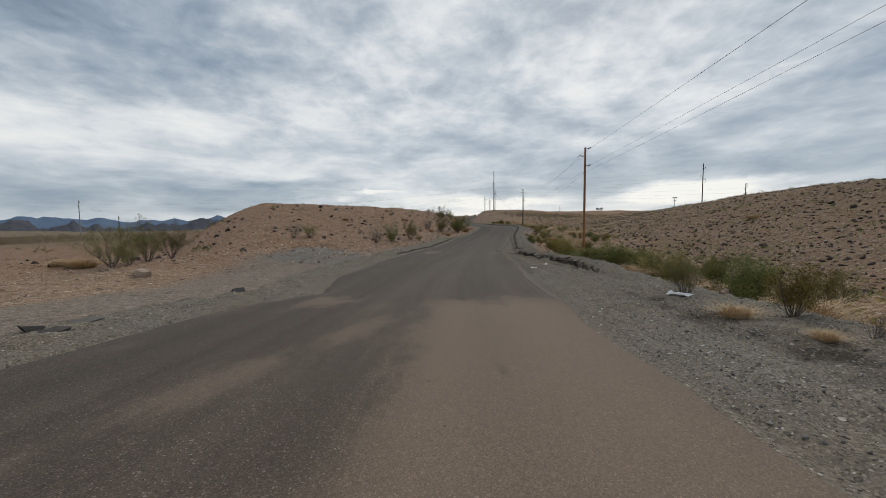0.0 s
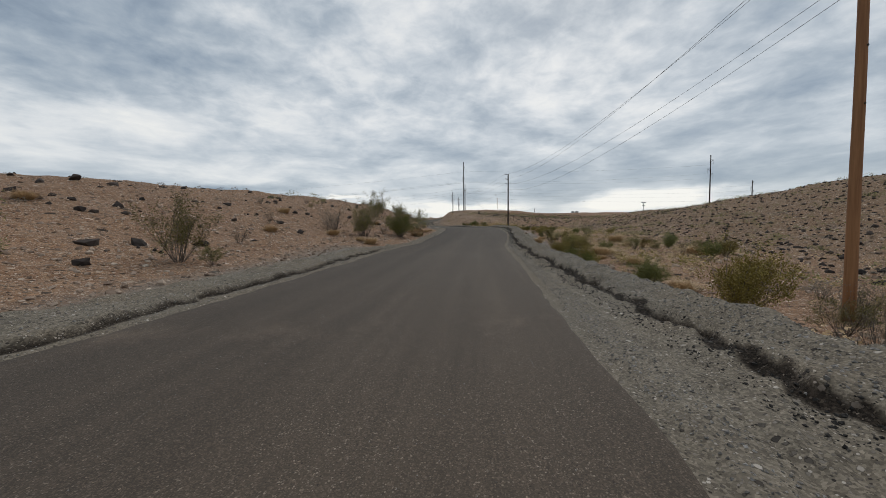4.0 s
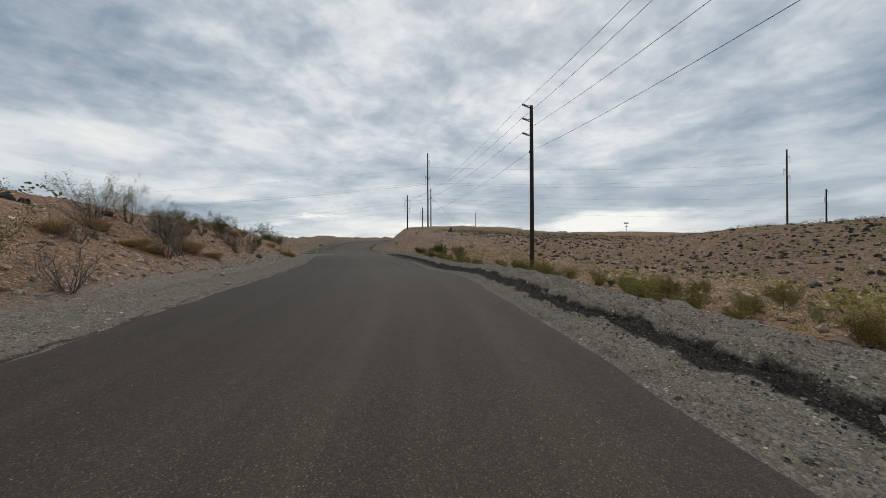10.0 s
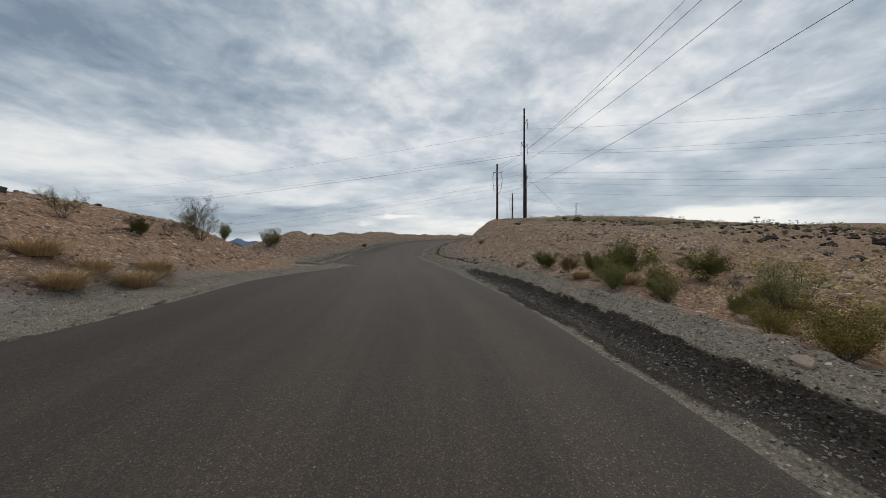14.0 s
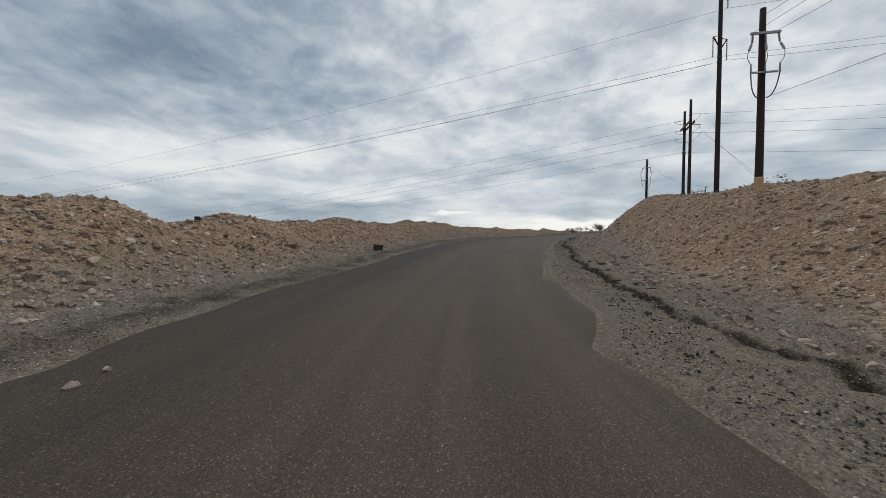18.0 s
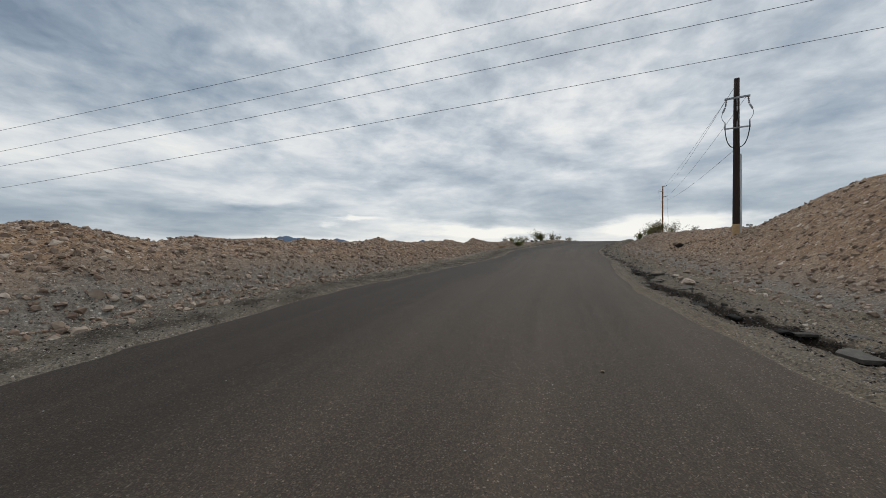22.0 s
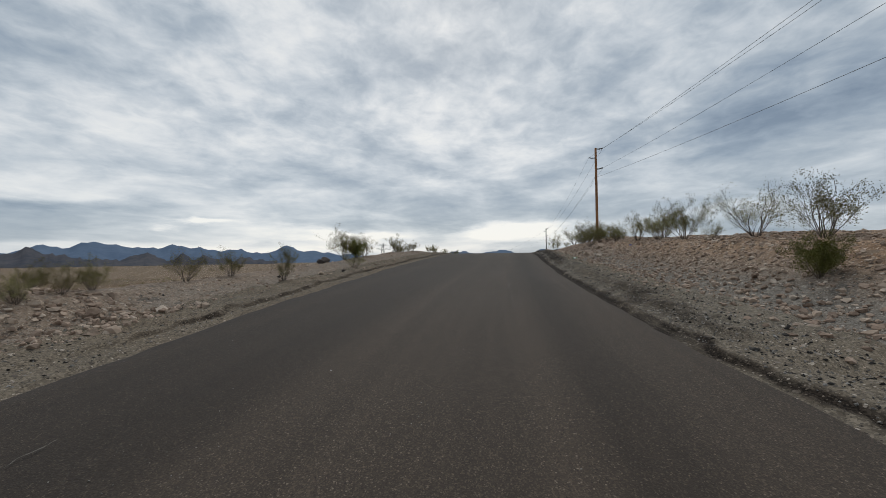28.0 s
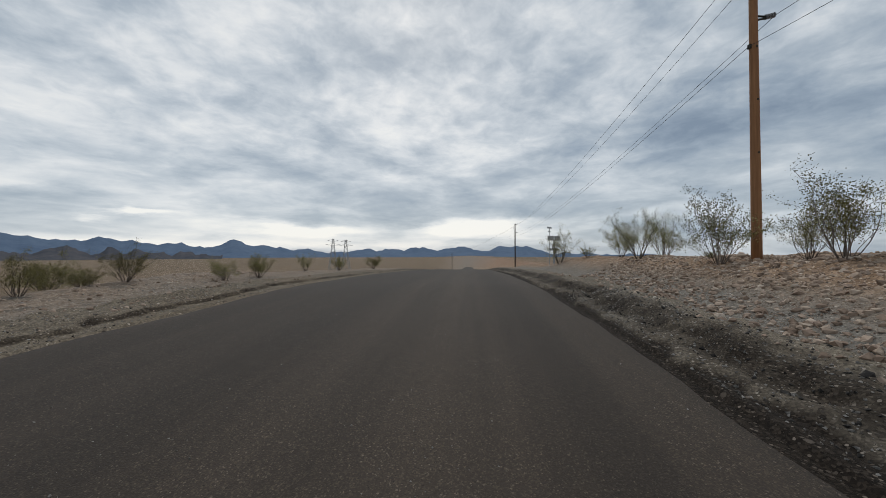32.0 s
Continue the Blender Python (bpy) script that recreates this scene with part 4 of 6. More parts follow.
def riser_pole(x, y, top, r, along, label, sleeve, conduit):
    """A terminal pole: cross-arm, cut-outs, cable terminations looping down into the pole's conduit."""
    e, h = new_pole(x, y, top, r, WOOD_DARK, label)
    across = direction(along)
    fore = Vector((math.sin(radians(along)), -math.cos(radians(along)), 0))
    bm = bmesh.new()
    bar(bm, across * -0.48 + fore * (r + 0.04) + Vector((0, 0, h - 1.0)), across * 0.48 + fore * (r + 0.04) + Vector((0, 0, h - 1.0)), 0.07, 0.08)
    part("cross_arm", bm, STEEL, e, "grey fibreglass cross-arm")
    bm = bmesh.new()
    bar(bm, across * -0.42 + fore * (r + 0.04) + Vector((0, 0, h - 2.45)), across * 0.42 + fore * (r + 0.04) + Vector((0, 0, h - 2.45)), 0.05, 0.06)
    part("termination_bracket", bm, STEEL, e)
    ends = []
    for k in (-1, 0, 1):
        p = across * (0.42 * k) + fore * (r + 0.05)
        up = Vector((0, 0, 1))
        bm = bmesh.new()
        disc_string(bm, p * 0.98 + up * (h - 1.03), p * 1.05 + up * (h - 1.38), 4, 0.045)
        fuse = part("fuse_cutout", bm, INSULATOR, e)
        bm = bmesh.new()
        bar(bm, p * 1.1 + up * (h - 1.42), p * 1.32 + up * (h - 1.66), 0.045, 0.07)
        part("fuse_barrel", bm, STEEL, fuse)
        bm = bmesh.new()
        tube(bm, [p * (1.32 - 0.22 * i / 10) + up * (h - 1.66 - 0.5 * i / 10) + across * (0.08 * math.sin(i * 0.31) * (k or 0.6)) for i in range(11)], 0.011, 5)
        part("jumper_cable", bm, CABLE, e)
        bm = bmesh.new()
        rod(bm, p * 1.1 + up * (h - 2.5), p * 1.1 + up * (h - 2.14), 0.034, 0.02, 8)
        part("cable_termination", bm, INSULATOR, e)
        bm = bmesh.new()
        tube(bm, [p * (1.1 - 0.8 * i / 12) + up * (h - 2.5 - 0.85 * math.sin(i / 12 * math.pi / 2)) + across * (0.06 * k * math.sin(i / 12 * math.pi)) for i in range(13)], 0.02, 6)
        part("riser_cable", bm, HOLE, e)
        ends.append(Vector((x, y, height(x, y))) + p * 0.9 + up * (h - (0.95 if k else 0.3)))
    ends.append(Vector((x, y, height(x, y))) + fore * r + Vector((0, 0, h - 3.4)))
    if sleeve:
        bm = bmesh.new()
        rod(bm, (0, 0, -0.2), (0, 0, 0.5), r * 1.06, r * 1.05, 16)
        part("base_sleeve", bm, BAND, e, "tan sleeve round the pole's foot")
    if conduit:
        bm = bmesh.new()
        side = across * (r * 0.95)
        rod(bm, side + Vector((0, 0, -0.2)), side * 0.9 + Vector((0, 0, h - 3.7)), 0.075, 0.075, 10)
        part("riser_conduit", bm, CONDUIT, e, "pale grey riser conduit")
    return ends


def mast_pole(x, y, top, r, along, label, drops=(1.6, 4.4, 5.4), sides=(1, -1, 1), mat=WOOD_DARK, reach=0.5):
    """A tall transmission pole with braced stand-offs and hanging strings; returns where the wires hang."""
    e, h = new_pole(x, y, top, r, mat, label, group="transmission poles")
    across = direction(along)
    ends = []
    for drop, sd in zip(drops, sides):
        zz = h - drop
        bm = bmesh.new()
        rod(bm, across * (r * 0.5 * sd) + Vector((0, 0, zz + 0.1)), across * (reach * sd) + Vector((0, 0, zz + 0.78)), 0.045, seg=8)
        rod(bm, across * (r * 0.5 * sd) + Vector((0, 0, zz + 0.85)), across * (reach * sd) + Vector((0, 0, zz + 0.78)), 0.025, seg=8)
        br = part("brace", bm, WOOD_DARK, e)
        bm = bmesh.new()
        tip = across * (reach * sd) + Vector((0, 0, zz - 0.75))
        disc_string(bm, across * (reach * sd) + Vector((0, 0, zz + 0.72)), tip, 9, 0.06)
        part("insulator_string", bm, INSULATOR, br)
        ends.append(Vector((x, y, height(x, y))) + tip)
    return ends


wire_group = "overhead wires"


def wire(a, b, sag, r=0.0085, label="thin grey overhead power line between poles"):
    n = 36
    bm = bmesh.new()
    pts3 = []
    for i in range(n + 1):
        t = i / n
        p = Vector(a).lerp(Vector(b), t)
        p.z -= sag * 4 * t * (1 - t)
        pts3.append(p)
    rings = []
    q = (Vector(b) - Vector(a)).to_track_quat("Z", "Y")
    for p in pts3:
        rings.append([bm.verts.new(p + q @ Vector((r * math.cos(k * 2.0944), r * math.sin(k * 2.0944), 0))) for k in range(3)])
    for lo, hi in zip(rings, rings[1:]):
        for k in range(3):
            bm.faces.new((lo[k], lo[(k + 1) % 3], hi[(k + 1) % 3], hi[k]))
    me = bpy.data.meshes.new("power_line")
    bm.to_mesh(me)
    bm.free()
    me.materials.append(CABLE)
    return tagged(new("power_line", me), label, "power line", wire_group)


# the line along the road
P1 = at_line(41.5, 10.2)
p0 = bracket_pole(*at_line(-26.0, 11.6)[:2], 10.9, 0.16, WOOD_NEW, 0, "light brown wooden utility pole behind the start of the road")
p1 = bracket_pole(P1[0], P1[1], 9.75, 0.14, WOOD_NEW, 0, "light brown wooden utility pole rising from green scrub", sides=(1, -1, 1, 0))
p2 = bracket_pole(20.85, 92.7, 10.65, 0.135, WOOD_DARK, 10, "dark brown wooden utility pole behind the gravel bank", sides=(-1, -1, -1, 0), drops=(0.1, 0.9, 1.75, 2.7))
hp = riser_pole(16.4, 138.8, 12.5, 0.135, 0, "dark brown terminal utility pole with a tan foot sleeve", True, False)
q3 = riser_pole(22.3, 168.9, 13.97, 0.155, -35, "dark brown terminal utility pole with a pale conduit", True, True)
r1 = bracket_pole(48.2, 212.1, 17.55, 0.13, WOOD_NEW, -32, "light brown wooden utility pole above roadside creosote bushes")
r2 = bracket_pole(88.0, 268.0, 15.6, 0.15, WOOD_DARK, -33, "dark wooden utility pole where the road tops out")
r3 = bracket_pole(118.0, 345.0, 9.5, 0.15, WOOD_DARK, -30, "small dark utility pole far down the road")
for a, b in zip(p0, p1):
    wire(a, b, 0.15)
for a, b in zip(p1, p2):
    wire(a, b, 1.7)
for a, b in zip(p2, hp):
    wire(a, b, 1.3)
for a, b in zip(q3, r1):
    wire(a, b, 0.5)
for a, b in zip(r1, r2):
    wire(a, b, 1.1)
for a, b in zip(r2, r3):
    wire(a, b, 1.0)

# the line that crosses the road
TX1, TX2 = (101.0, 139.0), (125.6, 148.2)
mast = mast_pole(21.9, 153.1, 24.4, 0.17, 10, "tall dark brown transmission pole on the gravel mound", drops=(2.4, 6.0, 6.2), sides=(1, -1, 1))
mast_r = mast_pole(*TX1, 24.6, 0.2, 10, "tall dark transmission pole on the stony ridge", drops=(2.2, 5.2, 6.6), reach=1.15)
mast_l = mast_pole(-196.0, 192.0, 17.0, 0.22, 10, "tall pale transmission pole out on the flats", mat=STEEL)
SPAR = mat_wood("timber_spar", (0.10, 0.055, 0.028), (0.22, 0.125, 0.065))


def twin_poles(left_at, right_at, top_l, top_r, r, to_left, to_right):
    """Two poles tied by a pair of timbers; strings pull on them from both sides, joined by hanging loops."""
    el, hl = new_pole(*left_at, top_l, r, WOOD_DARK, "dark brown twin transmission pole braced to its neighbour", group="transmission poles")
    er, hr = new_pole(*right_at, top_r, r, WOOD_DARK, "dark brown twin transmission pole on the gravel mound", group="transmission poles")
    zl, zr = height(*left_at), height(*right_at)
    a, b = Vector((*left_at, 0)), Vector((*right_at, 0))
    u = (b - a).normalized()
    side = Vector((-u.y, u.x, 0))
    for k in (-1, 1):
        bm = bmesh.new()
        bar(bm, a - b - u * 0.45 + side * k * (r + 0.06) + Vector((0, 0, top_l - 1.75 - zr)), u * 0.45 + side * k * (r + 0.06) + Vector((0, 0, top_l - 1.75 - zr)), 0.09, 0.2)
        part("timber_brace", bm, SPAR, er, "weathered timber brace")
    lefts, rights = [], []
    for drop in (0.9, 1.9, 2.7):
        dl, dr = (Vector((*to_left, 0)) - a).normalized(), (Vector((*to_right, 0)) - b).normalized()
        z = top_l - drop
        pl, pr = dl * 0.85 + Vector((0, 0, z - zl - 0.05)), dr * 0.85 + Vector((0, 0, z - zr - 0.05))
        bm = bmesh.new()
        disc_string(bm, dl * r + Vector((0, 0, z - zl)), pl, 6, 0.045)
        part("insulator_string", bm, INSULATOR, el)
        bm = bmesh.new()
        disc_string(bm, dr * r + Vector((0, 0, z - zr)), pr, 6, 0.045)
        part("insulator_string", bm, INSULATOR, er)
        wl, wr = a + Vector((0, 0, zl)) + pl, b + Vector((0, 0, zr)) + pr
        bm = bmesh.new()
        tube(bm, [wl.lerp(wr, i / 14) + Vector((0, -0.3 * math.sin(i / 14 * math.pi), -0.65 * math.sin(i / 14 * math.pi) ** 0.7)) - b - Vector((0, 0, zr)) for i in range(15)], 0.014, 5)
        part("jumper_cable", bm, CABLE, er)
        lefts.append(wl)
        rights.append(wr)
    bm = bmesh.new()
    for k in (0.0, 0.12):
        rod(bm, (0, 0, top_l - 4.1 - zl - k), (0, 0, top_l - 4.04 - zl - k), r * 1.25, r * 1.25, 12)
    part("clamp_band", bm, STEEL, el, "galvanised clamp band")
    return lefts, rights


twin_a, twin_b = twin_poles((23.9, 163.4), (23.67, 161.6), 17.4, 17.9, 0.15, (-205, 225), TX2)
twin_r = mast_pole(*TX2, 17.9, 0.2, 10, "dark transmission pole on the far ridge", drops=(1.0, 3.0, 4.4), reach=0.8)
twin_l = mast_pole(-205.0, 225.0, 9.0, 0.22, 10, "dark transmission pole out on the flats")
for a, b, c in zip(mast_l, mast, mast_r):
    wire(a, b, 4.0, 0.012)
    wire(b, c, 1.0, 0.012)
wire(mast[1] + Vector((0, 0.3, -0.35)), mast_l[1] + Vector((0, 0.3, -0.35)), 4.0, 0.012)
for a, b, b2, c in zip(twin_l, twin_a, twin_b, twin_r):
    wire(a, b, 4.0, 0.012)
    wire(b2, c, 1.2, 0.011)
low = Vector((23.9, 163.4, 13.3))
wire(low, Vector((-205, 225, 2.0)), 4.0, 0.011)
wire(low, Vector((125.6, 148.2, 11.0)), 1.2, 0.011)
# guys of the twin poles
for k in (0.0, 0.35):
    wire(Vector((23.67, 161.6, 16.0 - k)), Vector((31.0 + 2 * k, 160.5, height(31, 160.5))), 0.0, 0.01, "thin steel guy wire of the twin poles")


# ---- far masts ----
def light_mast(x, y, z0, z1, label):
    e = new("light_mast")
    e.location = (x, y, z0)
    bm = bmesh.new()
    rod(bm, (0, 0, 0), (0, 0, z1 - z0), 0.35, 0.25, 8)
    part("post", bm, STEEL, e)
    for k in (-1, 1):
        bm = bmesh.new()
        bar(bm, (1.6 * k - 1.1, 0, z1 - z0 + 0.4), (1.6 * k + 1.1, 0, z1 - z0 + 0.4), 0.8, 1.6)
        part("lamp_head", bm, STEEL, e)
    bm = bmesh.new()
    bar(bm, (-1.8, 0, z1 - z0 - 3.5), (1.8, 0, z1 - z0 - 3.5), 0.5, 0.8)
    part("cross_arm", bm, STEEL, e)
    return tagged(e, label, "light mast")


light_mast(299, 460, -8, 34.5, "far floodlight mast standing behind the ridge")
light_mast(130, 296, 4, 14.0, "far floodlight mast beyond the roadside bushes")


def lattice_tower(x, y, z0, h, label):
    e = new("lattice_tower")
    e.location = (x, y, z0)

    def leg_at(k, t):
        w = 4.5 * (1 - t) ** 1.3 + 0.9
        return Vector(((1, 1, -1, -1)[k] * w, (1, -1, -1, 1)[k] * w, h * t))

    for k in range(4):
        bm = bmesh.new()
        for i in range(6):
            bar(bm, leg_at(k, i / 6), leg_at(k, (i + 1) / 6), 0.28, 0.28)
        part("leg", bm, STEEL, e)
    for i in range(6):
        bm = bmesh.new()
        for k in range(4):
            bar(bm, leg_at(k, i / 6), leg_at((k + 1) % 4, (i + 1) / 6), 0.16, 0.16)
            bar(bm, leg_at(k, (i + 1) / 6), leg_at((k + 1) % 4, i / 6), 0.16, 0.16)
        part("bracing", bm, STEEL, e)
    for t, w in ((0.8, 9.0), (0.92, 6.5)):
        bm = bmesh.new()
        for sg in (-1, 1):
            bar(bm, (0, 0, h * t), (w * sg, 0, h * t + 1.0), 0.3, 0.3)
            bar(bm, (0, 0, h * t + 2.5), (w * sg, 0, h * t + 1.0), 0.2, 0.2)
        part("cross_arm", bm, STEEL, e)
    return tagged(e, label, "lattice tower", "lattice towers")


for x, y, z0 in ((132, 650, -14), (152, 668, -14), (-310, 544, -32)):
    lattice_tower(x, y, z0, 42, "far steel lattice tower on the desert plain")


# ---- stones ----
def mat_rock(name, dark, mid, light, scale=5.0):
    m, nt, b = material(name)
    info = nt.nodes.new("ShaderNodeObjectInfo")
    geo = nt.nodes.new("ShaderNodeNewGeometry")
    n1 = noise_node(nt, scale, 6, 0.65)
    n2 = noise_node(nt, scale * 6, 4, 0.6)
    c = ramp_node(nt, n1.outputs[0], [(0.3, dark), (0.52, mid), (0.75, light)])
    vary = calc(nt, "ADD", info.outputs["Random"], geo.outputs["Random Per Island"])
    vary = calc(nt, "FRACT", vary)
    tint = ramp_node(nt, vary, [(0.0, tuple(0.8 * v for v in dark)), (0.5, mid), (1.0, light)])
    c = mix_node(nt, 0.6, c, tint)
    nt.links.new(c, b.inputs["Base Color"])
    b.inputs["Roughness"].default_value = 0.92
    b.inputs["Specular IOR Level"].default_value = 0.2
    bump(nt, b, calc(nt, "ADD", n1.outputs[0], calc(nt, "MULTIPLY", n2.outputs[0], 0.4)), 0.6, 0.03)
    return m


PALE = mat_rock("pale_limestone", (0.24, 0.175, 0.13), (0.40, 0.315, 0.245), (0.58, 0.50, 0.42))
BASALT = mat_rock("dark_basalt", (0.018, 0.015, 0.014), (0.05, 0.04, 0.036), (0.10, 0.08, 0.07))
TAN = mat_rock("tan_rubble", (0.15, 0.104, 0.077), (0.31, 0.228, 0.173), (0.54, 0.435, 0.345))
GREYST = mat_rock("grey_gravel_stone", (0.075, 0.070, 0.064), (0.175, 0.163, 0.150), (0.40, 0.378, 0.35))
TARST = mat_rock("broken_asphalt", (0.012, 0.011, 0.010), (0.035, 0.032, 0.03), (0.085, 0.078, 0.07))


def boulder_mesh(seed, mat, flat=0.65, cuts=3):
    bm = bmesh.new()
    bmesh.ops.create_icosphere(bm, subdivisions=cuts, radius=0.5)
    for v in bm.verts:
        p = v.co.normalized()
        k = 1 + 0.45 * noise.noise(p * 1.3 + Vector((seed * 7.1, 0, 0))) + 0.18 * noise.noise(p * 3.1 + Vector((0, seed * 3.7, 0)))
        v.co = Vector((p.x * 0.58, p.y * 0.46, p.z * 0.5 * flat)) * k
        # broken faces
        for j in range(9):
            nrm = Vector((math.sin(seed * 3 + j * 1.7), math.cos(seed * 5 + j * 2.3), 0.9 * math.sin(seed * 2 + j * 1.3))).normalized()
            lim = 0.20 + 0.022 * ((j * 7 + seed) % 9)
            lim *= math.sqrt((1.15 * nrm.x) ** 2 + (0.95 * nrm.y) ** 2 + (flat * nrm.z) ** 2)
            over = v.co.dot(nrm) - lim
            if over > 0:
                v.co -= nrm * over * 0.95
    me = bpy.data.meshes.new("rock")
    bm.to_mesh(me)
    bm.free()
    me.materials.append(mat)
    return me


ROCKS = {"P": [boulder_mesh(i, PALE) for i in range(6)], "B": [boulder_mesh(i + 10, BASALT, 0.75) for i in range(5)], "T": [boulder_mesh(i + 20, TAN) for i in range(4)], "K": [boulder_mesh(i + 30, TARST, 0.13) for i in range(4)]}
rng = random.Random(5)
KIND_OF_ROCK = {"P": "pale tan limestone rock lying on the gravel", "B": "dark brown basalt boulder on the stony slope", "T": "tan rubble rock on the heap", "K": "flat slab of broken black asphalt on the gravel"}


def place_rock(kind, s, d, size):
    x, y, z = surface(s, d)
    ob = new("rock" if size < 0.7 else "boulder", rng.choice(ROCKS[kind]))
    sc = size * rng.uniform(0.9, 1.1)
    ob.matrix_world = Matrix.Translation((x[0], y[0], z[0] + (0.02 if kind == "K" else 0.12) * sc)) @ Euler((rng.uniform(-0.25, 0.25), rng.uniform(-0.25, 0.25), rng.uniform(0, 6.3))).to_matrix().to_4x4() @ Matrix.Diagonal((sc, sc, sc, 1))
    return tagged(ob, KIND_OF_ROCK[kind], "rock", "loose rocks beside the road")


ROCK_SPOTS_B_0 = [(149.1, 19.2, 1), (38.8, 25.9, 0.97), (133.6, 16.9, 0.97), (48.9, 40.3, 0.89), (54.6, 42, 0.86), (210.2, -9.6, 0.79), (52.7, -28.3, 0.73), (107.8, 18.2, 0.62), (208.8, -9.1, 0.6), (59.2, -15.9, 0.59), (49.2, 23.2, 0.54), (180.4, 7.2, 0.51), (99.5, -8.2, 0.48), (103.1, 20.4, 0.47), (42, 18, 0.45), (105.9, 16.9, 0.42), (129.2, 10.6, 0.4), (155.5, 11.3, 0.39), (105.9, -11, 0.38), (101.1, -11.8, 0.37), (107.2, 16.3, 0.37), (104, 15, 0.36), (104.7, 17.1, 0.33), (113.7, 9.4, 0.3), (130.5, 10.7, 0.29), (111.2, 21.2, 0.28), (134.9, -8.7, 0.27), (106.7, 19.1, 0.24)]
for s, d, size in ROCK_SPOTS_B_0:
    place_rock("B", s, d, size)
ROCK_SPOTS_B_1 = [(126, 8.7, 0.22), (206.3, -6.6, 0.21), (132, 10.8, 0.2), (203.8, -7.7, 0.16)]
for s, d, size in ROCK_SPOTS_B_1:
    place_rock("B", s, d, size)
ROCK_SPOTS_K = [(9.2, -6.2, 0.62), (4.9, -6.5, 0.52), (123.4, 5.7, 0.51), (162.5, 2.9, 0.44), (124.6, 5.2, 0.41), (160.4, 3.3, 0.39), (161.4, 3.1, 0.37), (164.9, 2.6, 0.36), (26.2, 2.9, 0.27), (123.1, 4.2, 0.24), (27.8, 2.8, 0.14)]
for s, d, size in ROCK_SPOTS_K:
    place_rock("K", s, d, size)
ROCK_SPOTS_P_0 = [(13.1, -13.4, 0.75), (59.3, -8.7, 0.64), (137.4, -7, 0.63), (181.5, 7.1, 0.55), (217.4, 4.7, 0.46), (229, 8.8, 0.44), (35.3, -9.4, 0.42), (179.2, 9.6, 0.42), (59.3, -6, 0.4), (52.1, -9.3, 0.38), (187.9, 6.5, 0.36), (204.7, -8, 0.36), (129.4, 7.2, 0.34), (198.4, -6.3, 0.3), (199, -8.2, 0.3), (133.9, -7.9, 0.29), (132.5, -7.2, 0.29), (139.9, -7.8, 0.29), (131.2, -7, 0.27), (166.3, 3.5, 0.27), (98.5, 3.5, 0.26), (89, -6.7, 0.25), (85.8, -5.5, 0.24), (197.6, -8, 0.24), (102.7, 3.5, 0.23), (168.1, 4.2, 0.23), (179.4, 7.1, 0.23)]
for s, d, size in ROCK_SPOTS_P_0:
    place_rock("P", s, d, size)
ROCK_SPOTS_P_1 = [(208.4, 5.6, 0.23), (205.3, -7, 0.23), (223, 4.1, 0.23), (212.4, 5.1, 0.21), (164.3, -6.9, 0.2), (143.6, -5.7, 0.18), (131.2, -8.4, 0.16), (182.3, 5.1, 0.16), (212.1, 3.4, 0.16), (220.8, 3.9, 0.11), (55.4, -5.4, 0.1), (93, 2.7, 0.09), (158.2, 0.6, 0.05), (128, -3.25, 0.15), (128.35, -3.3, 0.11), (217, 5.6, 0.3)]
for s, d, size in ROCK_SPOTS_P_1:
    place_rock("P", s, d, size)
ROCK_SPOTS_T = [(215.5, 4.95, 0.66), (184, -6.4, 0.33), (198, -7.4, 0.31), (134.6, -8.7, 0.23), (164.3, -6.6, 0.18), (132.4, -7.5, 0.16)]
ROCK_SPOTS_MORE = [(66.0, 4.0, 0.45), (216.5, 5.7, 0.8), (213.6, 5.0, 0.4), (165.2, 3.4, 0.5), (168.3, 3.3, 0.3), (168.8, 3.9, 0.36), (167.6, 3.2, 0.2), (167.2, 3.6, 0.24), (218.0, 5.0, 0.3), (210.5, 4.9, 0.26), (211.4, 5.8, 0.34), (104.0, 4.6, 0.5)]
for s, d, size in ROCK_SPOTS_MORE:
    place_rock("P", s, d, size)
for s, d, size in ROCK_SPOTS_T:
    place_rock("T", s, d, size)


def stone_shape(subdivided):
    bm = bmesh.new()
    if subdivided:
        bmesh.ops.create_icosphere(bm, subdivisions=1, radius=0.52)
        vs, fs = [tuple(v.co) for v in bm.verts], [[v.index for v in f.verts] for f in bm.faces]
    else:
        vs = [(0.5, 0, 0), (-0.5, 0, 0), (0, 0.5, 0), (0, -0.5, 0), (0, 0, 0.5), (0, 0, -0.5)]
        fs = [(0, 2, 4), (2, 1, 4), (1, 3, 4), (3, 0, 4), (2, 0, 5), (1, 2, 5), (3, 1, 5), (0, 3, 5)]
    bm.free()
    return np.array(vs), np.array(fs)


STONE_BIG, STONE_SMALL = stone_shape(True), stone_shape(False)


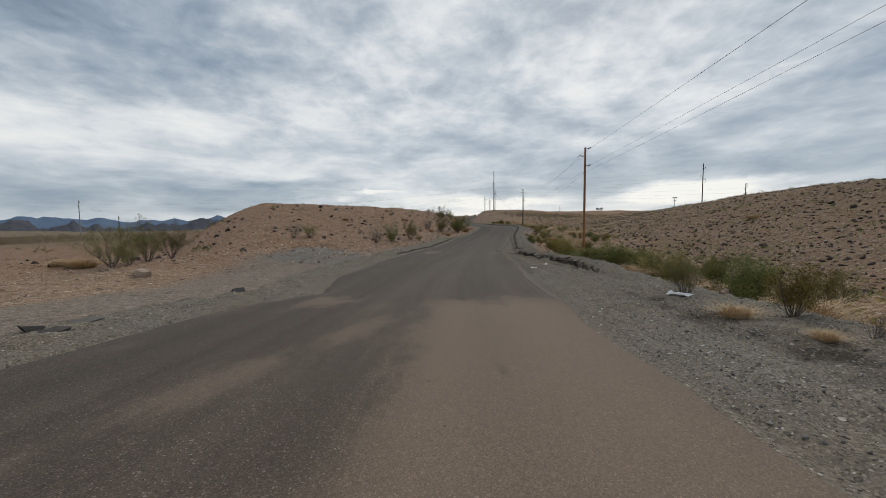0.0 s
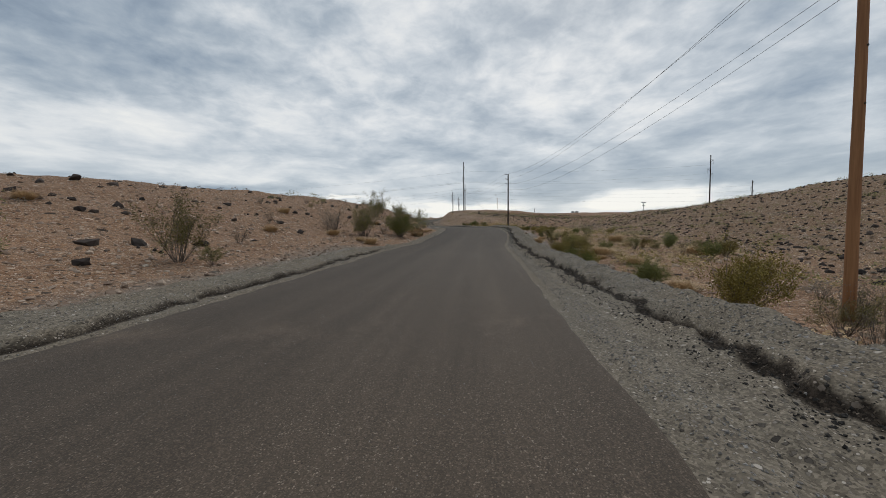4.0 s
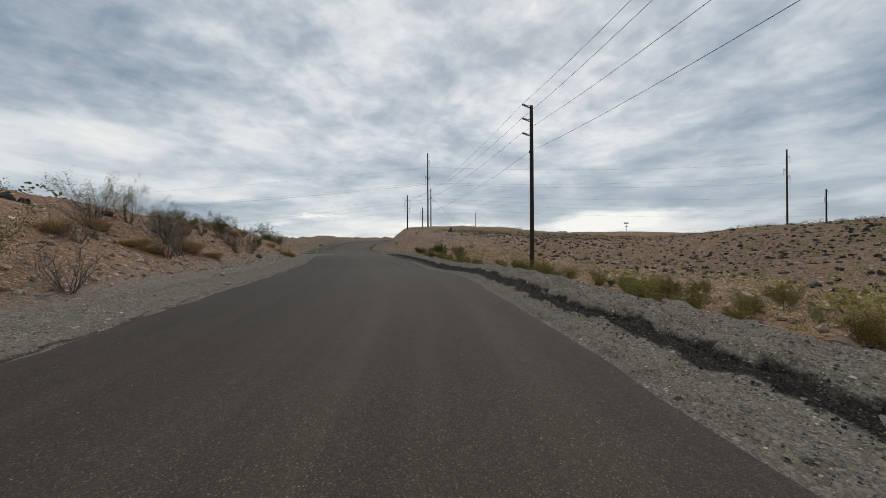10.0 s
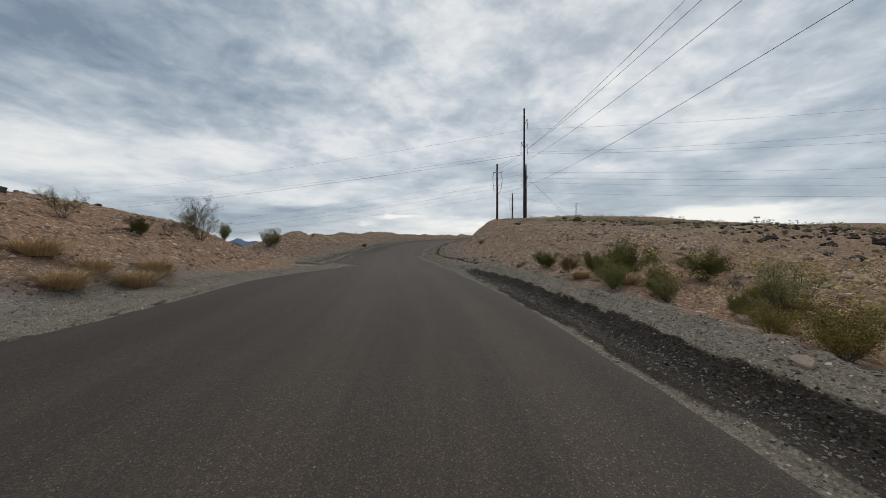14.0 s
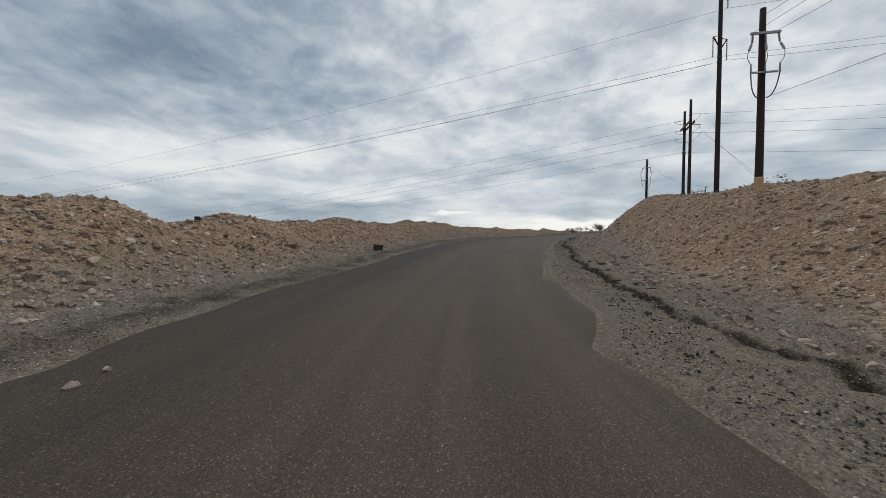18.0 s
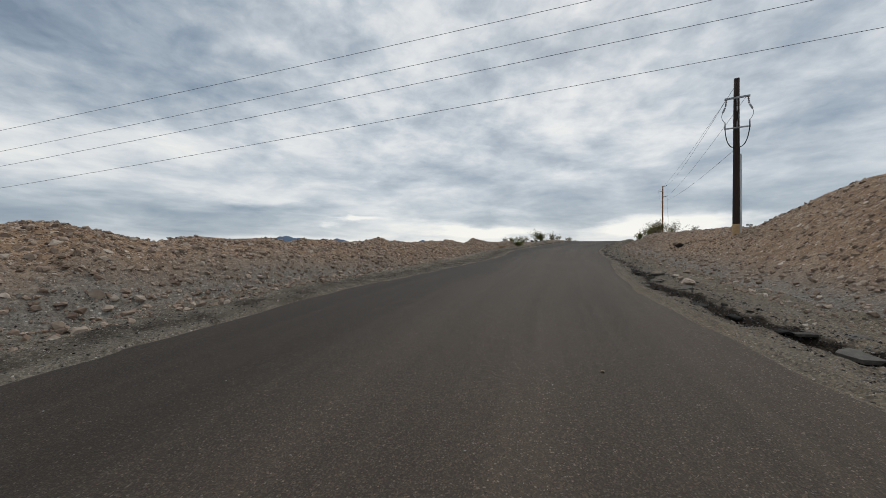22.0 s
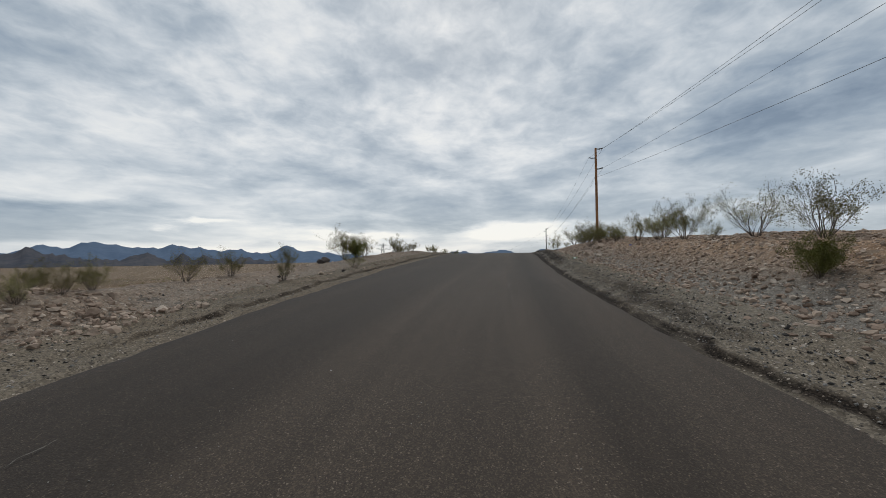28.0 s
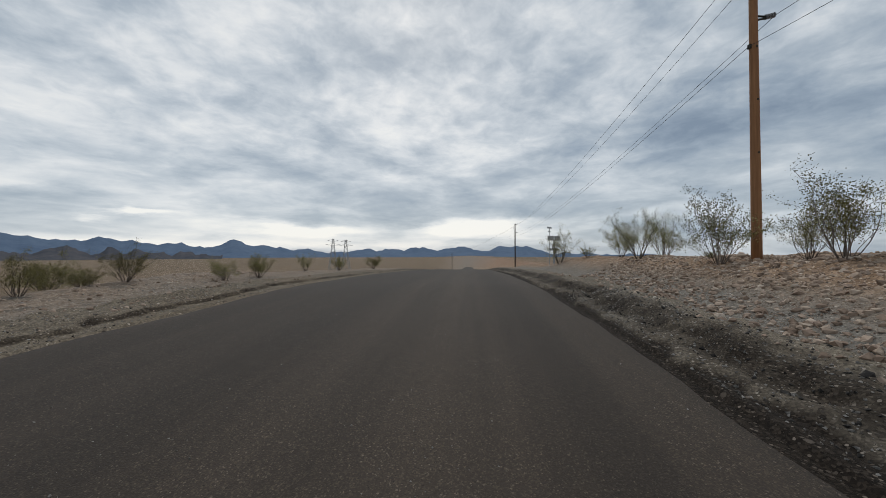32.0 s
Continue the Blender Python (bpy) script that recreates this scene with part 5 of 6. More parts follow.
def stone_field(name, count, pick, size, mat, label, seed, sink=0.25):
    """Many small angular stones in one mesh; pick gives s and d for random numbers."""
    r = np.random.RandomState(seed)
    s, d = pick(r, count)
    x, y, z = surface(s, d)
    sz = size(r, len(s))
    V, F, first = [], [], 0
    for verts, faces, those in ((STONE_BIG[0], STONE_BIG[1], sz > 0.085), (STONE_SMALL[0], STONE_SMALL[1], sz <= 0.085)):
        n, m = int(those.sum()), len(verts)
        if not n:
            continue
        q = sz[those]
        shapes = np.array([verts * r.uniform(0.55, 1.15, (m, 1)) * r.uniform(0.75, 1.25, 3) + r.normal(0, 0.05, (m, 3)) for k in range(24)])
        B = shapes[r.randint(0, 24, n)] * q[:, None, None] * np.array([1.1, 0.9, 0.75])
        a, tl_ = r.uniform(0, 6.283, n), r.normal(0, 0.6, n)
        ca, sa, ct, st_ = np.cos(a)[:, None], np.sin(a)[:, None], np.cos(tl_)[:, None], np.sin(tl_)[:, None]
        bx, by, bz = B[..., 0], B[..., 1], B[..., 2]
        by, bz = by * ct - bz * st_, by * st_ + bz * ct
        bx, by = bx * ca - by * sa, bx * sa + by * ca
        V.append(np.stack([bx + x[those][:, None], by + y[those][:, None], bz + (z[those] + q * (0.31 - sink))[:, None]], -1).reshape(-1, 3))
        F.append((faces[None] + (first + np.arange(n) * m)[:, None, None]).reshape(-1, 3))
        first += n * m
    P, F = np.concatenate(V), np.concatenate(F)
    return tagged(mesh_object(name, P.tolist(), F.tolist(), mat), label, "stones", kind="stuff")


def between(lo, hi, dlo, dhi, power=1.0):
    def pick(r, n):
        s = r.uniform(lo, hi, n)
        return s, dlo + (dhi - dlo) * r.uniform(0, 1, n) ** power
    return pick


def by_edge(lo, hi, side, ulo, uhi, power=1.0):
    def pick(r, n):
        s = r.uniform(lo, hi, n)
        u = ulo + (uhi - ulo) * r.uniform(0, 1, n) ** power
        return s, (right_edge(s) + u if side > 0 else left_edge(s) - u)
    return pick


def sizes(lo, hi, power=2.5):
    return lambda r, n: lo + (hi - lo) * r.uniform(0, 1, n) ** power


stone_field("rubble_heap_stones", 44000, between(126, 199, -5.9, -11.0), sizes(0.035, 0.17, 4.0), TAN, "tan broken rubble stones heaped beside the road", 1)
stone_field("pale_rubble_stones", 7000, between(124, 199, -5.8, -12.0), sizes(0.03, 0.24, 5.0), PALE, "pale broken stones in the rubble heap", 12)
stone_field("pale_bank_stones", 10000, between(112, 232, 4.2, 14.0, 1.3), sizes(0.03, 0.16, 4.5), PALE, "pale stones on the cut bank", 13)
stone_field("pale_hillside_stones", 6000, between(18, 124, -7.4, -20.0, 1.5), sizes(0.03, 0.20, 4.5), PALE, "pale stones at the hill foot", 14)
stone_field("hillside_stones", 26000, between(16, 126, -7.6, -30.0, 1.6), sizes(0.03, 0.22, 4.4), TAN, "loose tan stones scattered over the hillside", 2)
stone_field("bank_pebbles", 9000, between(186, 232, 4.4, 9.0), sizes(0.02, 0.15, 4.0), PALE, "pale pebbles on the stony bank", 15)
stone_field("bank_rubble", 9000, between(186, 232, 4.2, 9.5), sizes(0.025, 0.16, 3.5), TAN, "brown broken stones on the stony bank", 16)
stone_field("verge_stones", 7000, between(186, 232, -6.0, -11.0), sizes(0.02, 0.12, 4.0), TAN, "tan stones on the gravel verge", 17)
stone_field("mound_stones", 30000, between(112, 232, 4.2, 14.0, 1.3), sizes(0.03, 0.19, 3.6), TAN, "loose tan stones on the cut bank", 3)
stone_field("wash_stones", 9000, between(2, 118, 6.0, 34.0), sizes(0.06, 0.40, 3.0), TAN, "tan stones strewn over the wash and slope", 4)
stone_field("dark_slope_stones", 17000, between(10, 150, 17.0, 62.0), sizes(0.08, 0.48, 3.2), BASALT, "dark basalt stones strewn over the far slope", 5)
stone_field("dark_hilltop_stones", 520, between(18, 122, -10.0, -34.0), sizes(0.12, 0.6, 2.2), BASALT, "dark basalt stones along the hill crest", 6)
stone_field("shoulder_stones_right", 9000, by_edge(-4, 200, 1, 1.2, 3.4), sizes(0.015, 0.07, 4.0), GREYST, "grey gravel stones along the road edge", 7)
stone_field("bank_rubble_right", 5000, by_edge(196, 232, 1, 1.0, 4.2), sizes(0.02, 0.14, 3.2), TAN, "tan and brown rubble stones on the bank above the gravel", 41)
stone_field("shoulder_stones_left", 14000, by_edge(-4, 226, -1, 0.05, 3.0), sizes(0.015, 0.07, 4.0), GREYST, "grey gravel stones along the road edge", 8)


def by_lip(lo, hi, a, b):
    """Places from a to b metres beyond the lip of the bank."""
    def pick(r, n):
        s = r.uniform(lo, hi, n)
        u = bank_face(s) - wander(s, 1) + r.uniform(a, b, n)
        k = u > 0.02
        return s[k], (right_edge(s) + u)[k]
    return pick


stone_field("bank_face_gravel", 20000, by_lip(14, 119, -0.60, 0.05), sizes(0.012, 0.055, 2.6), TARST, "black gravel of broken asphalt in the face of the bank", 9)
stone_field("bank_top_gravel", 26000, by_lip(14, 119, 0.08, 0.95), sizes(0.012, 0.06, 2.8), GREYST, "grey gravel on top of the bank", 35)
stone_field("talus_gravel", 20000, by_edge(14, 119, 1, 0.02, 0.45), sizes(0.012, 0.045, 2.2), GREYST, "coarse grey gravel washed down beside the asphalt", 31)
stone_field("open_gravel", 9000, between(-2, 18, 2.4, 6.2), sizes(0.015, 0.06, 2.6), GREYST, "coarse grey gravel spread beside the road", 36)
stone_field("rim_gravel", 24000, by_edge(118, 226, 1, 0.12, 1.3), sizes(0.012, 0.05, 2.2), GREYST, "coarse grey gravel along the broken asphalt rim", 37)
stone_field("rim_dark_gravel", 12000, by_edge(118, 226, 1, 0.2, 1.3), sizes(0.012, 0.06, 2.2), TARST, "black gravel of broken asphalt beside the road", 32)
stone_field("gully_asphalt_lumps", 1000, by_edge(129, 226, 1, 0.3, 1.5), sizes(0.02, 0.11, 3.0), TARST, "lumps of broken black asphalt at the road edge", 10)
stone_field("left_rim_gravel", 22000, by_edge(16, 226, -1, 0.02, 1.6), sizes(0.012, 0.045, 2.2), GREYST, "coarse grey gravel along the asphalt rim", 33)
stone_field("left_rim_dark_gravel", 8000, by_edge(112, 226, -1, 0.02, 1.8), sizes(0.012, 0.05, 2.2), TARST, "black gravel of broken asphalt along the rim", 34)
stone_field("wheel_track_pebbles", 26000, lambda r, n: (r.uniform(-2, 226, n), np.where(r.uniform(0, 1, n) < 0.6, r.normal(-0.35, 0.28, n), r.normal(-2.3, 0.4, n))), sizes(0.004, 0.017, 3.5), GREYST, "small pale stones lying along the crown of the lane", 38, 0.1)
stone_field("road_pebbles", 16000, lambda r, n: (lambda s: (s, left_edge(s) + (right_edge(s) - left_edge(s)) * r.uniform(0.01, 0.99, n)))(r.uniform(-2, 226, n)), sizes(0.005, 0.022, 4.5), GREYST, "small pale pebbles scattered on the asphalt", 11, 0.1)


def slab_mesh(seed):
    """A flat ragged slab of old asphalt, about 1 m across."""
    r = random.Random(seed)
    n = 9
    out = [(0.5 * r.uniform(0.62, 1.05) * math.cos(6.2832 * k / n), 0.36 * r.uniform(0.62, 1.05) * math.sin(6.2832 * k / n)) for k in range(n)]
    t = r.uniform(0.07, 0.13)
    V = [(x, y, t / 2 + r.uniform(-0.012, 0.012)) for x, y in out] + [(x * 0.9, y * 0.9, -t / 2) for x, y in out] + [(x * 0.5, y * 0.5, t / 2 + r.uniform(0.0, 0.03)) for x, y in out]
    F = [(k, n + k, n + (k + 1) % n, (k + 1) % n) for k in range(n)] + [(2 * n + k, k, (k + 1) % n, 2 * n + (k + 1) % n) for k in range(n)]
    F += [tuple(range(2 * n, 3 * n)), tuple(range(2 * n - 1, n - 1, -1))]
    me = bpy.data.meshes.new("rubble_piece")
    me.from_pydata(V, [], [f[::-1] if len(f) == 4 else f for f in F])
    me.update()
    me.materials.append(SLAB)
    return me


SLAB = mat_rock("old_grey_asphalt", (0.05, 0.045, 0.04), (0.115, 0.104, 0.092), (0.20, 0.185, 0.165), 9.0)
SLABS = [slab_mesh(i) for i in range(10)]


def place_slab(s, d, size, tip):
    x, y, z = surface(s, d)
    a, b = float(np.interp(s, ss, TX)), float(np.interp(s, ss, TY))
    ob = new("rubble_piece", rng.choice(SLABS))
    turn = Matrix.Rotation(math.atan2(b, a) + rng.uniform(-0.5, 0.5), 4, "Z") @ Matrix.Rotation(tip + rng.uniform(-0.10, 0.10), 4, "X") @ Matrix.Rotation(rng.uniform(-0.12, 0.12), 4, "Y")
    ob.matrix_world = Matrix.Translation((x[0], y[0], z[0] - 0.01 * size)) @ turn @ Matrix.Diagonal((size, size, size * 0.9, 1))
    return tagged(ob, "flat ragged rubble of old grey asphalt at the washed-out edge", "rubble", "broken rubble at the road edge")


for k in range(26):
    s = 17.5 + k * 0.55 + rng.uniform(-0.2, 0.2)
    place_slab(s, float(right_edge(s) + bank_face(s) - wander(s, 1)) + rng.uniform(-0.05, 0.12), rng.uniform(0.25, 0.6), -0.25)
for lo, hi, count in ((121, 126, 9), (134, 142, 12), (149, 161, 30), (163.5, 171, 20), (176, 182, 6)):
    for k in range(count):
        s = rng.uniform(lo, hi)
        place_slab(s, float(right_edge(s) + max(crack(s) - wander(s, 1), 0.1)) + rng.uniform(0.0, 0.5), rng.uniform(0.22, 0.6), -0.12)
for s, d, size in ((69.3, -5.5, 0.5), (70.1, -5.6, 0.6), (70.9, -5.5, 0.45), (4.2, -6.6, 0.7), (4.9, -6.2, 0.5), (5.6, -6.5, 0.6), (122.0, 6.5, 0.7), (123.1, 6.7, 0.6), (124.2, 6.5, 0.6), (141.2, 5.7, 0.7), (142.0, 5.4, 0.6)):
    place_slab(s, d, size, 0.05)


def build_scuffs():
    """Thin pale scratches ground into the asphalt."""
    r = random.Random(77)
    V, F = [], []
    marks = [(200.0, -2.75, 2.0, 0.25, 0.035), (202.3, 0.14, 1.2, 0.02, 0.04), (168.0, 1.1, 1.5, 0.0, 0.04), (24.0, 0.9, 1.0, 0.05, 0.06)]
    for k in range(24):
        marks.append((r.uniform(16, 226), r.uniform(-3.6, 1.8), r.uniform(0.15, 0.5), r.uniform(-0.04, 0.04), r.uniform(0.01, 0.02)))
    for s0, d0, ln, dd, w in marks:
        n = 14
        b0 = len(V)
        for i in range(n + 1):
            q = i / n
            s, d = s0 + ln * q, d0 + dd * q + 0.04 * noise.noise(Vector((s0 + q * 3, d0, 0)))
            wide = w * 0.5 * (0.3 + abs(noise.noise(Vector((q * 14, s0, 3)))) * 2.0) * math.sin(math.pi * min(1, q * 0.94 + 0.03))
            V.extend([at_line(s, d - wide, 0.024), at_line(s, d + wide, 0.024)])
        F.extend([(b0 + 2 * i, b0 + 2 * i + 1, b0 + 2 * i + 3, b0 + 2 * i + 2) for i in range(n)])
    return tagged(mesh_object("road_scratches", V, F, mat_plain("ground_asphalt_dust", (0.11, 0.098, 0.085), 0.95, 0, 0.5, 40.0)), "thin pale scratches on the worn asphalt", "scratches", kind="stuff")


build_scuffs()


# ---- plants ----
def mat_leaf(name, a, b_, rough=0.7):
    m, nt, b = material(name)
    geo = nt.nodes.new("ShaderNodeNewGeometry")
    info = nt.nodes.new("ShaderNodeObjectInfo")
    v = calc(nt, "FRACT", calc(nt, "ADD", geo.outputs["Random Per Island"], calc(nt, "MULTIPLY", info.outputs["Random"], 0.35)))
    nt.links.new(mix_node(nt, v, a, b_), b.inputs["Base Color"])
    b.inputs["Roughness"].default_value = rough
    b.inputs["Specular IOR Level"].default_value = 0.25
    return m


LEAF = {"C": mat_leaf("olive_creosote_leaf", (0.105, 0.098, 0.028), (0.245, 0.22, 0.085)),
        "G": mat_leaf("green_shrub_leaf", (0.062, 0.074, 0.014), (0.19, 0.185, 0.046)),
        "Y": mat_leaf("yellow_green_leaf", (0.135, 0.105, 0.022), (0.30, 0.235, 0.062)),
        "D": mat_leaf("dry_grey_leaf", (0.13, 0.105, 0.078), (0.26, 0.215, 0.165)),
        "T": mat_leaf("straw_grass", (0.36, 0.24, 0.125), (0.62, 0.46, 0.27))}
TWIG = mat_leaf("grey_brown_twig", (0.060, 0.046, 0.036), (0.17, 0.135, 0.11))


def twig(V, F, pts, r0, r1):
    b0 = len(V)
    for i, p in enumerate(pts):
        t = i / (len(pts) - 1)
        r = r0 + (r1 - r0) * t
        for k in range(3):
            V.append((p[0] + r * math.cos(k * 2.094), p[1] + r * math.sin(k * 2.094), p[2]))
    for i in range(len(pts) - 1):
        for k in range(3):
            F.append((b0 + i * 3 + k, b0 + i * 3 + (k + 1) % 3, b0 + i * 3 + 3 + (k + 1) % 3, b0 + i * 3 + 3 + k))


def shrub_meshes(kind, seed):
    """Stems and leaves of a shrub about 1 m high."""
    r = random.Random(seed)
    V, F, LV, LF = [], [], [], []
    stems, spread_, leaves, leaf, up = {"C": (24, 0.62, 100, 0.0135, 0.0), "G": (26, 0.55, 120, 0.022, 0.3), "Y": (26, 0.6, 95, 0.02, 0.3), "D": (26, 0.65, 22, 0.013, 0.1), "A": (18, 0.55, 85, 0.0145, 0.0)}[kind]

    def leaf_at(p, size):
        u = Vector((r.gauss(0, 1), r.gauss(0, 1), r.gauss(0, 1))).normalized()
        w = u.orthogonal().normalized()
        a, b, c = len(LV), size * r.uniform(0.6, 1.3), size * r.uniform(0.35, 0.7)
        LV.extend([tuple(p - u * b), tuple(p + w * c), tuple(p + u * b), tuple(p - w * c)])
        LF.append((a, a + 1, a + 2, a + 3))

    def grow(p, dirn, length, rad, depth):
        pts_, q, dn = [tuple(p)], Vector(p), Vector(dirn)
        n = 5
        for i in range(n):
            dn = (dn + Vector((r.gauss(0, 0.16), r.gauss(0, 0.16), r.gauss(0.05, 0.10)))).normalized()
            q = q + dn * (length / n)
            pts_.append(tuple(q))
            t = (i + 1) / n
            if depth < 2 and r.random() < (0.75 if depth == 0 else 0.5) and t > 0.3:
                side = (dn + Vector((r.gauss(0, 0.7), r.gauss(0, 0.7), r.gauss(0.15, 0.35)))).normalized()
                grow(q, side, length * r.uniform(0.28, 0.5), rad * 0.55, depth + 1)
            lo = 0.55 if depth == 0 else 0.25
            if kind == "G":
                lo = 0.2
            if t > lo:
                k = int(leaves / (6 if depth == 0 else 9) * r.uniform(0.4, 1.4))
                for _ in range(k):
                    sp = 0.05 if kind in "CA" else 0.075
                    leaf_at(q + Vector((r.gauss(0, sp), r.gauss(0, sp), r.gauss(0, sp))), leaf)
        twig(V, F, pts_, rad, rad * 0.35)

    for i in range(stems):
        a = r.uniform(0, 6.283)
        lean = spread_ * math.sqrt(r.random()) * 1.25
        dn = Vector((math.cos(a) * lean, math.sin(a) * lean, 1.0)).normalized()
        grow(Vector((math.cos(a) * 0.05, math.sin(a) * 0.05, -0.03)), dn, r.uniform(0.62, 1.1), r.uniform(0.006, 0.012), 0)
    tall = sorted(v[2] for v in V)[int(len(V) * 0.985)]
    V = [(a / tall, b / tall, c / tall) for a, b, c in V]
    LV = [(a / tall, b / tall, c / tall) for a, b, c in LV]
    out = []
    for nm, vv, ff, mat in (("trunk", V, F, TWIG), ("crown", LV, LF, LEAF["C" if kind == "A" else kind])):
        me = bpy.data.meshes.new(nm)
        me.from_pydata(vv, [], ff)
        me.update()
        me.materials.append(mat)
        out.append(me)
    return out


def tussock_mesh(seed):
    r = random.Random(seed)
    V, F = [], []
    for i in range(1000):
        a, lean, h = r.uniform(0, 6.283), abs(r.gauss(0, 0.75)), r.uniform(0.35, 0.95)
        rad = 0.34 * math.sqrt(r.random())
        bx, by = math.cos(a) * rad, math.sin(a) * rad
        a2 = a + r.gauss(0, 1.1)
        w = r.uniform(0.0035, 0.006)
        pr = Vector((-math.sin(a2), math.cos(a2), 0)) * w
        p0_ = Vector((bx, by, -0.03))
        p1_ = p0_ + Vector((math.cos(a2) * lean * 0.35, math.sin(a2) * lean * 0.35, h * 0.55))
        p2_ = p1_ + Vector((math.cos(a2) * lean * 0.55, math.sin(a2) * lean * 0.55, h * r.uniform(0.05, 0.4)))
        k = len(V)
        V.extend([tuple(p0_ - pr), tuple(p0_ + pr), tuple(p1_ + pr), tuple(p1_ - pr), tuple(p2_)])
        F.extend([(k, k + 1, k + 2, k + 3), (k + 3, k + 2, k + 4)])
    me = bpy.data.meshes.new("grass_blades")
    me.from_pydata(V, [], F)
    me.update()
    me.materials.append(LEAF["T"])
    return me


SHRUBS = {k: [shrub_meshes(k, 31 * i + ord(k)) for i in range(n)] for k, n in (("C", 5), ("G", 3), ("Y", 3), ("D", 3), ("A", 4))}
TUSSOCKS = [tussock_mesh(i) for i in range(3)]
SHRUB_LABEL = {"C": ("creosote_bush", "olive-green creosote bush growing from stony ground", "bush"), "A": ("creosote_bush", "airy creosote bush with bare grey stems", "bush"),
               "G": ("green_shrub", "dense dark green desert shrub on stony ground", "shrub"), "Y": ("brittlebush", "yellow-green desert scrub in the wash", "shrub"),
               "D": ("dry_shrub", "dry grey-brown leafless desert shrub", "shrub")}


def place_plant(kind, s, d, size):
    x, y, z = surface(s, d)
    m = Matrix.Translation((x[0], y[0], z[0] - 0.02)) @ Matrix.Rotation(rng.uniform(0, 6.28), 4, "Z") @ Matrix.Diagonal((size * rng.uniform(0.9, 1.15), size * rng.uniform(0.9, 1.15), size * rng.uniform(0.9, 1.1), 1))
    if kind == "T":
        ob = new("grass_tussock", rng.choice(TUSSOCKS))
        ob.matrix_world = m @ Matrix.Diagonal((1.1, 1.1, 0.85, 1))
        return tagged(ob, "straw-coloured dry grass tussock on stony ground", "grass tussock", "dry grass tussocks")
    nm, label, cat = SHRUB_LABEL[kind]
    e = new(nm)
    e.matrix_world = m
    for me in rng.choice(SHRUBS[kind]):
        p = new(me.name.split(".")[0], me)
        p.parent = e
    return tagged(e, label, cat, "desert shrubs")


PLANT_SPOTS_A_0 = [(58.3, -9.3, 2.5), (62.1, -7.5, 2.35), (68.3, -7.1, 2), (71.9, -12.7, 2.7), (77.8, -13.2, 1.66), (81.5, -8.5, 2), (90.7, -11.6, 1.8), (92.7, -11.5, 1.7), (101, -10.9, 1.6), (101.4, -10.9, 1.15), (112.1, -10.5, 0.8), (113.8, -12.2, 0.44), (119.7, -10.3, 1.65), (186.7, 9.2, 0.41), (201.2, -8.7, 0.8), (202.6, 7.6, 1.45), (202.8, -8.7, 0.86), (202.8, -6.8, 0.7), (204.4, 7.2, 1.6), (206.5, -9.3, 0.9), (208.1, -6.9, 0.8), (208.9, 7.2, 1.6), (212.2, -9.4, 1.8), (213.9, 7.1, 1.6), (215, -9.4, 1.4), (215.7, 6.8, 0.73), (216.2, 9.3, 1.9), (216.8, 6.8, 1.2)]
for s, d, size in PLANT_SPOTS_A_0:
    place_plant("A", s, d, size)
PLANT_SPOTS_A_1 = [(219.2, 5.7, 1.4), (223.2, -9, 0.85), (224.1, 7.1, 1.5), (224.7, -9.2, 0.45), (225.5, 7.7, 1.1), (226.9, 6.7, 1.9), (231.5, 6.7, 1.7), (235, 9.5, 2.2), (235.8, -9.1, 0.95), (237.7, 8.6, 1.7), (240.8, 5.9, 2.2)]
for s, d, size in PLANT_SPOTS_A_1:
    place_plant("A", s, d, size)
PLANT_SPOTS_C_0 = [(8.8, 5.3, 1.04), (13.4, 12.6, 1.48), (15.8, -17.3, 1.1), (15.9, -18.5, 1.9), (17.7, -18.5, 2.2), (19.3, 6.4, 0.75), (22, -22, 2.2), (23.1, 6.4, 0.8), (26.5, 16.1, 1.1), (26.7, -13.9, 1.3), (36.3, -10, 1.8), (41.4, -9.6, 1.9), (57.9, -9.5, 1.7), (58.5, 12.6, 0.69), (59.1, 7.2, 0.85), (60.8, 12, 1.11), (67.3, 7.2, 0.85), (68.3, 6.3, 1.15), (94.2, -11, 1.28), (95.7, -10.7, 1.3), (101.6, -9, 1.2), (103.8, 10.4, 0.43), (106.4, 7.9, 1.18), (106.5, -10.5, 0.77), (115.3, 20.9, 0.43), (118, -9.2, 1.2), (128, -9.2, 1.27), (128.3, -9.0, 1.1), (127.7, -9.3, 1.0), (194.1, 9.9, 0.45), (196.6, 8.5, 0.52), (197.4, -8.1, 0.5)]
for s, d, size in PLANT_SPOTS_C_0:
    place_plant("C", s, d, size)
PLANT_SPOTS_C_1 = [(198.3, -8.5, 0.5), (198.5, -9.6, 0.7), (199.1, -8.9, 0.7), (207.3, 7.5, 0.6), (212.1, 7.5, 1.4), (216.8, 6.8, 0.7), (218.1, 6.6, 1), (219.1, 6.3, 1.25), (220.6, -9.1, 1.3), (224.6, -10.2, 1), (225.2, -10, 0.75), (225.5, -9.1, 0.9), (227.7, -7.9, 0.75), (229.3, 8, 0.35), (229.5, -7.9, 0.8), (238.6, 7, 0.8), (239.2, -8.5, 0.85), (247.3, -8.5, 1.2)]
for s, d, size in PLANT_SPOTS_C_1:
    place_plant("C", s, d, size)
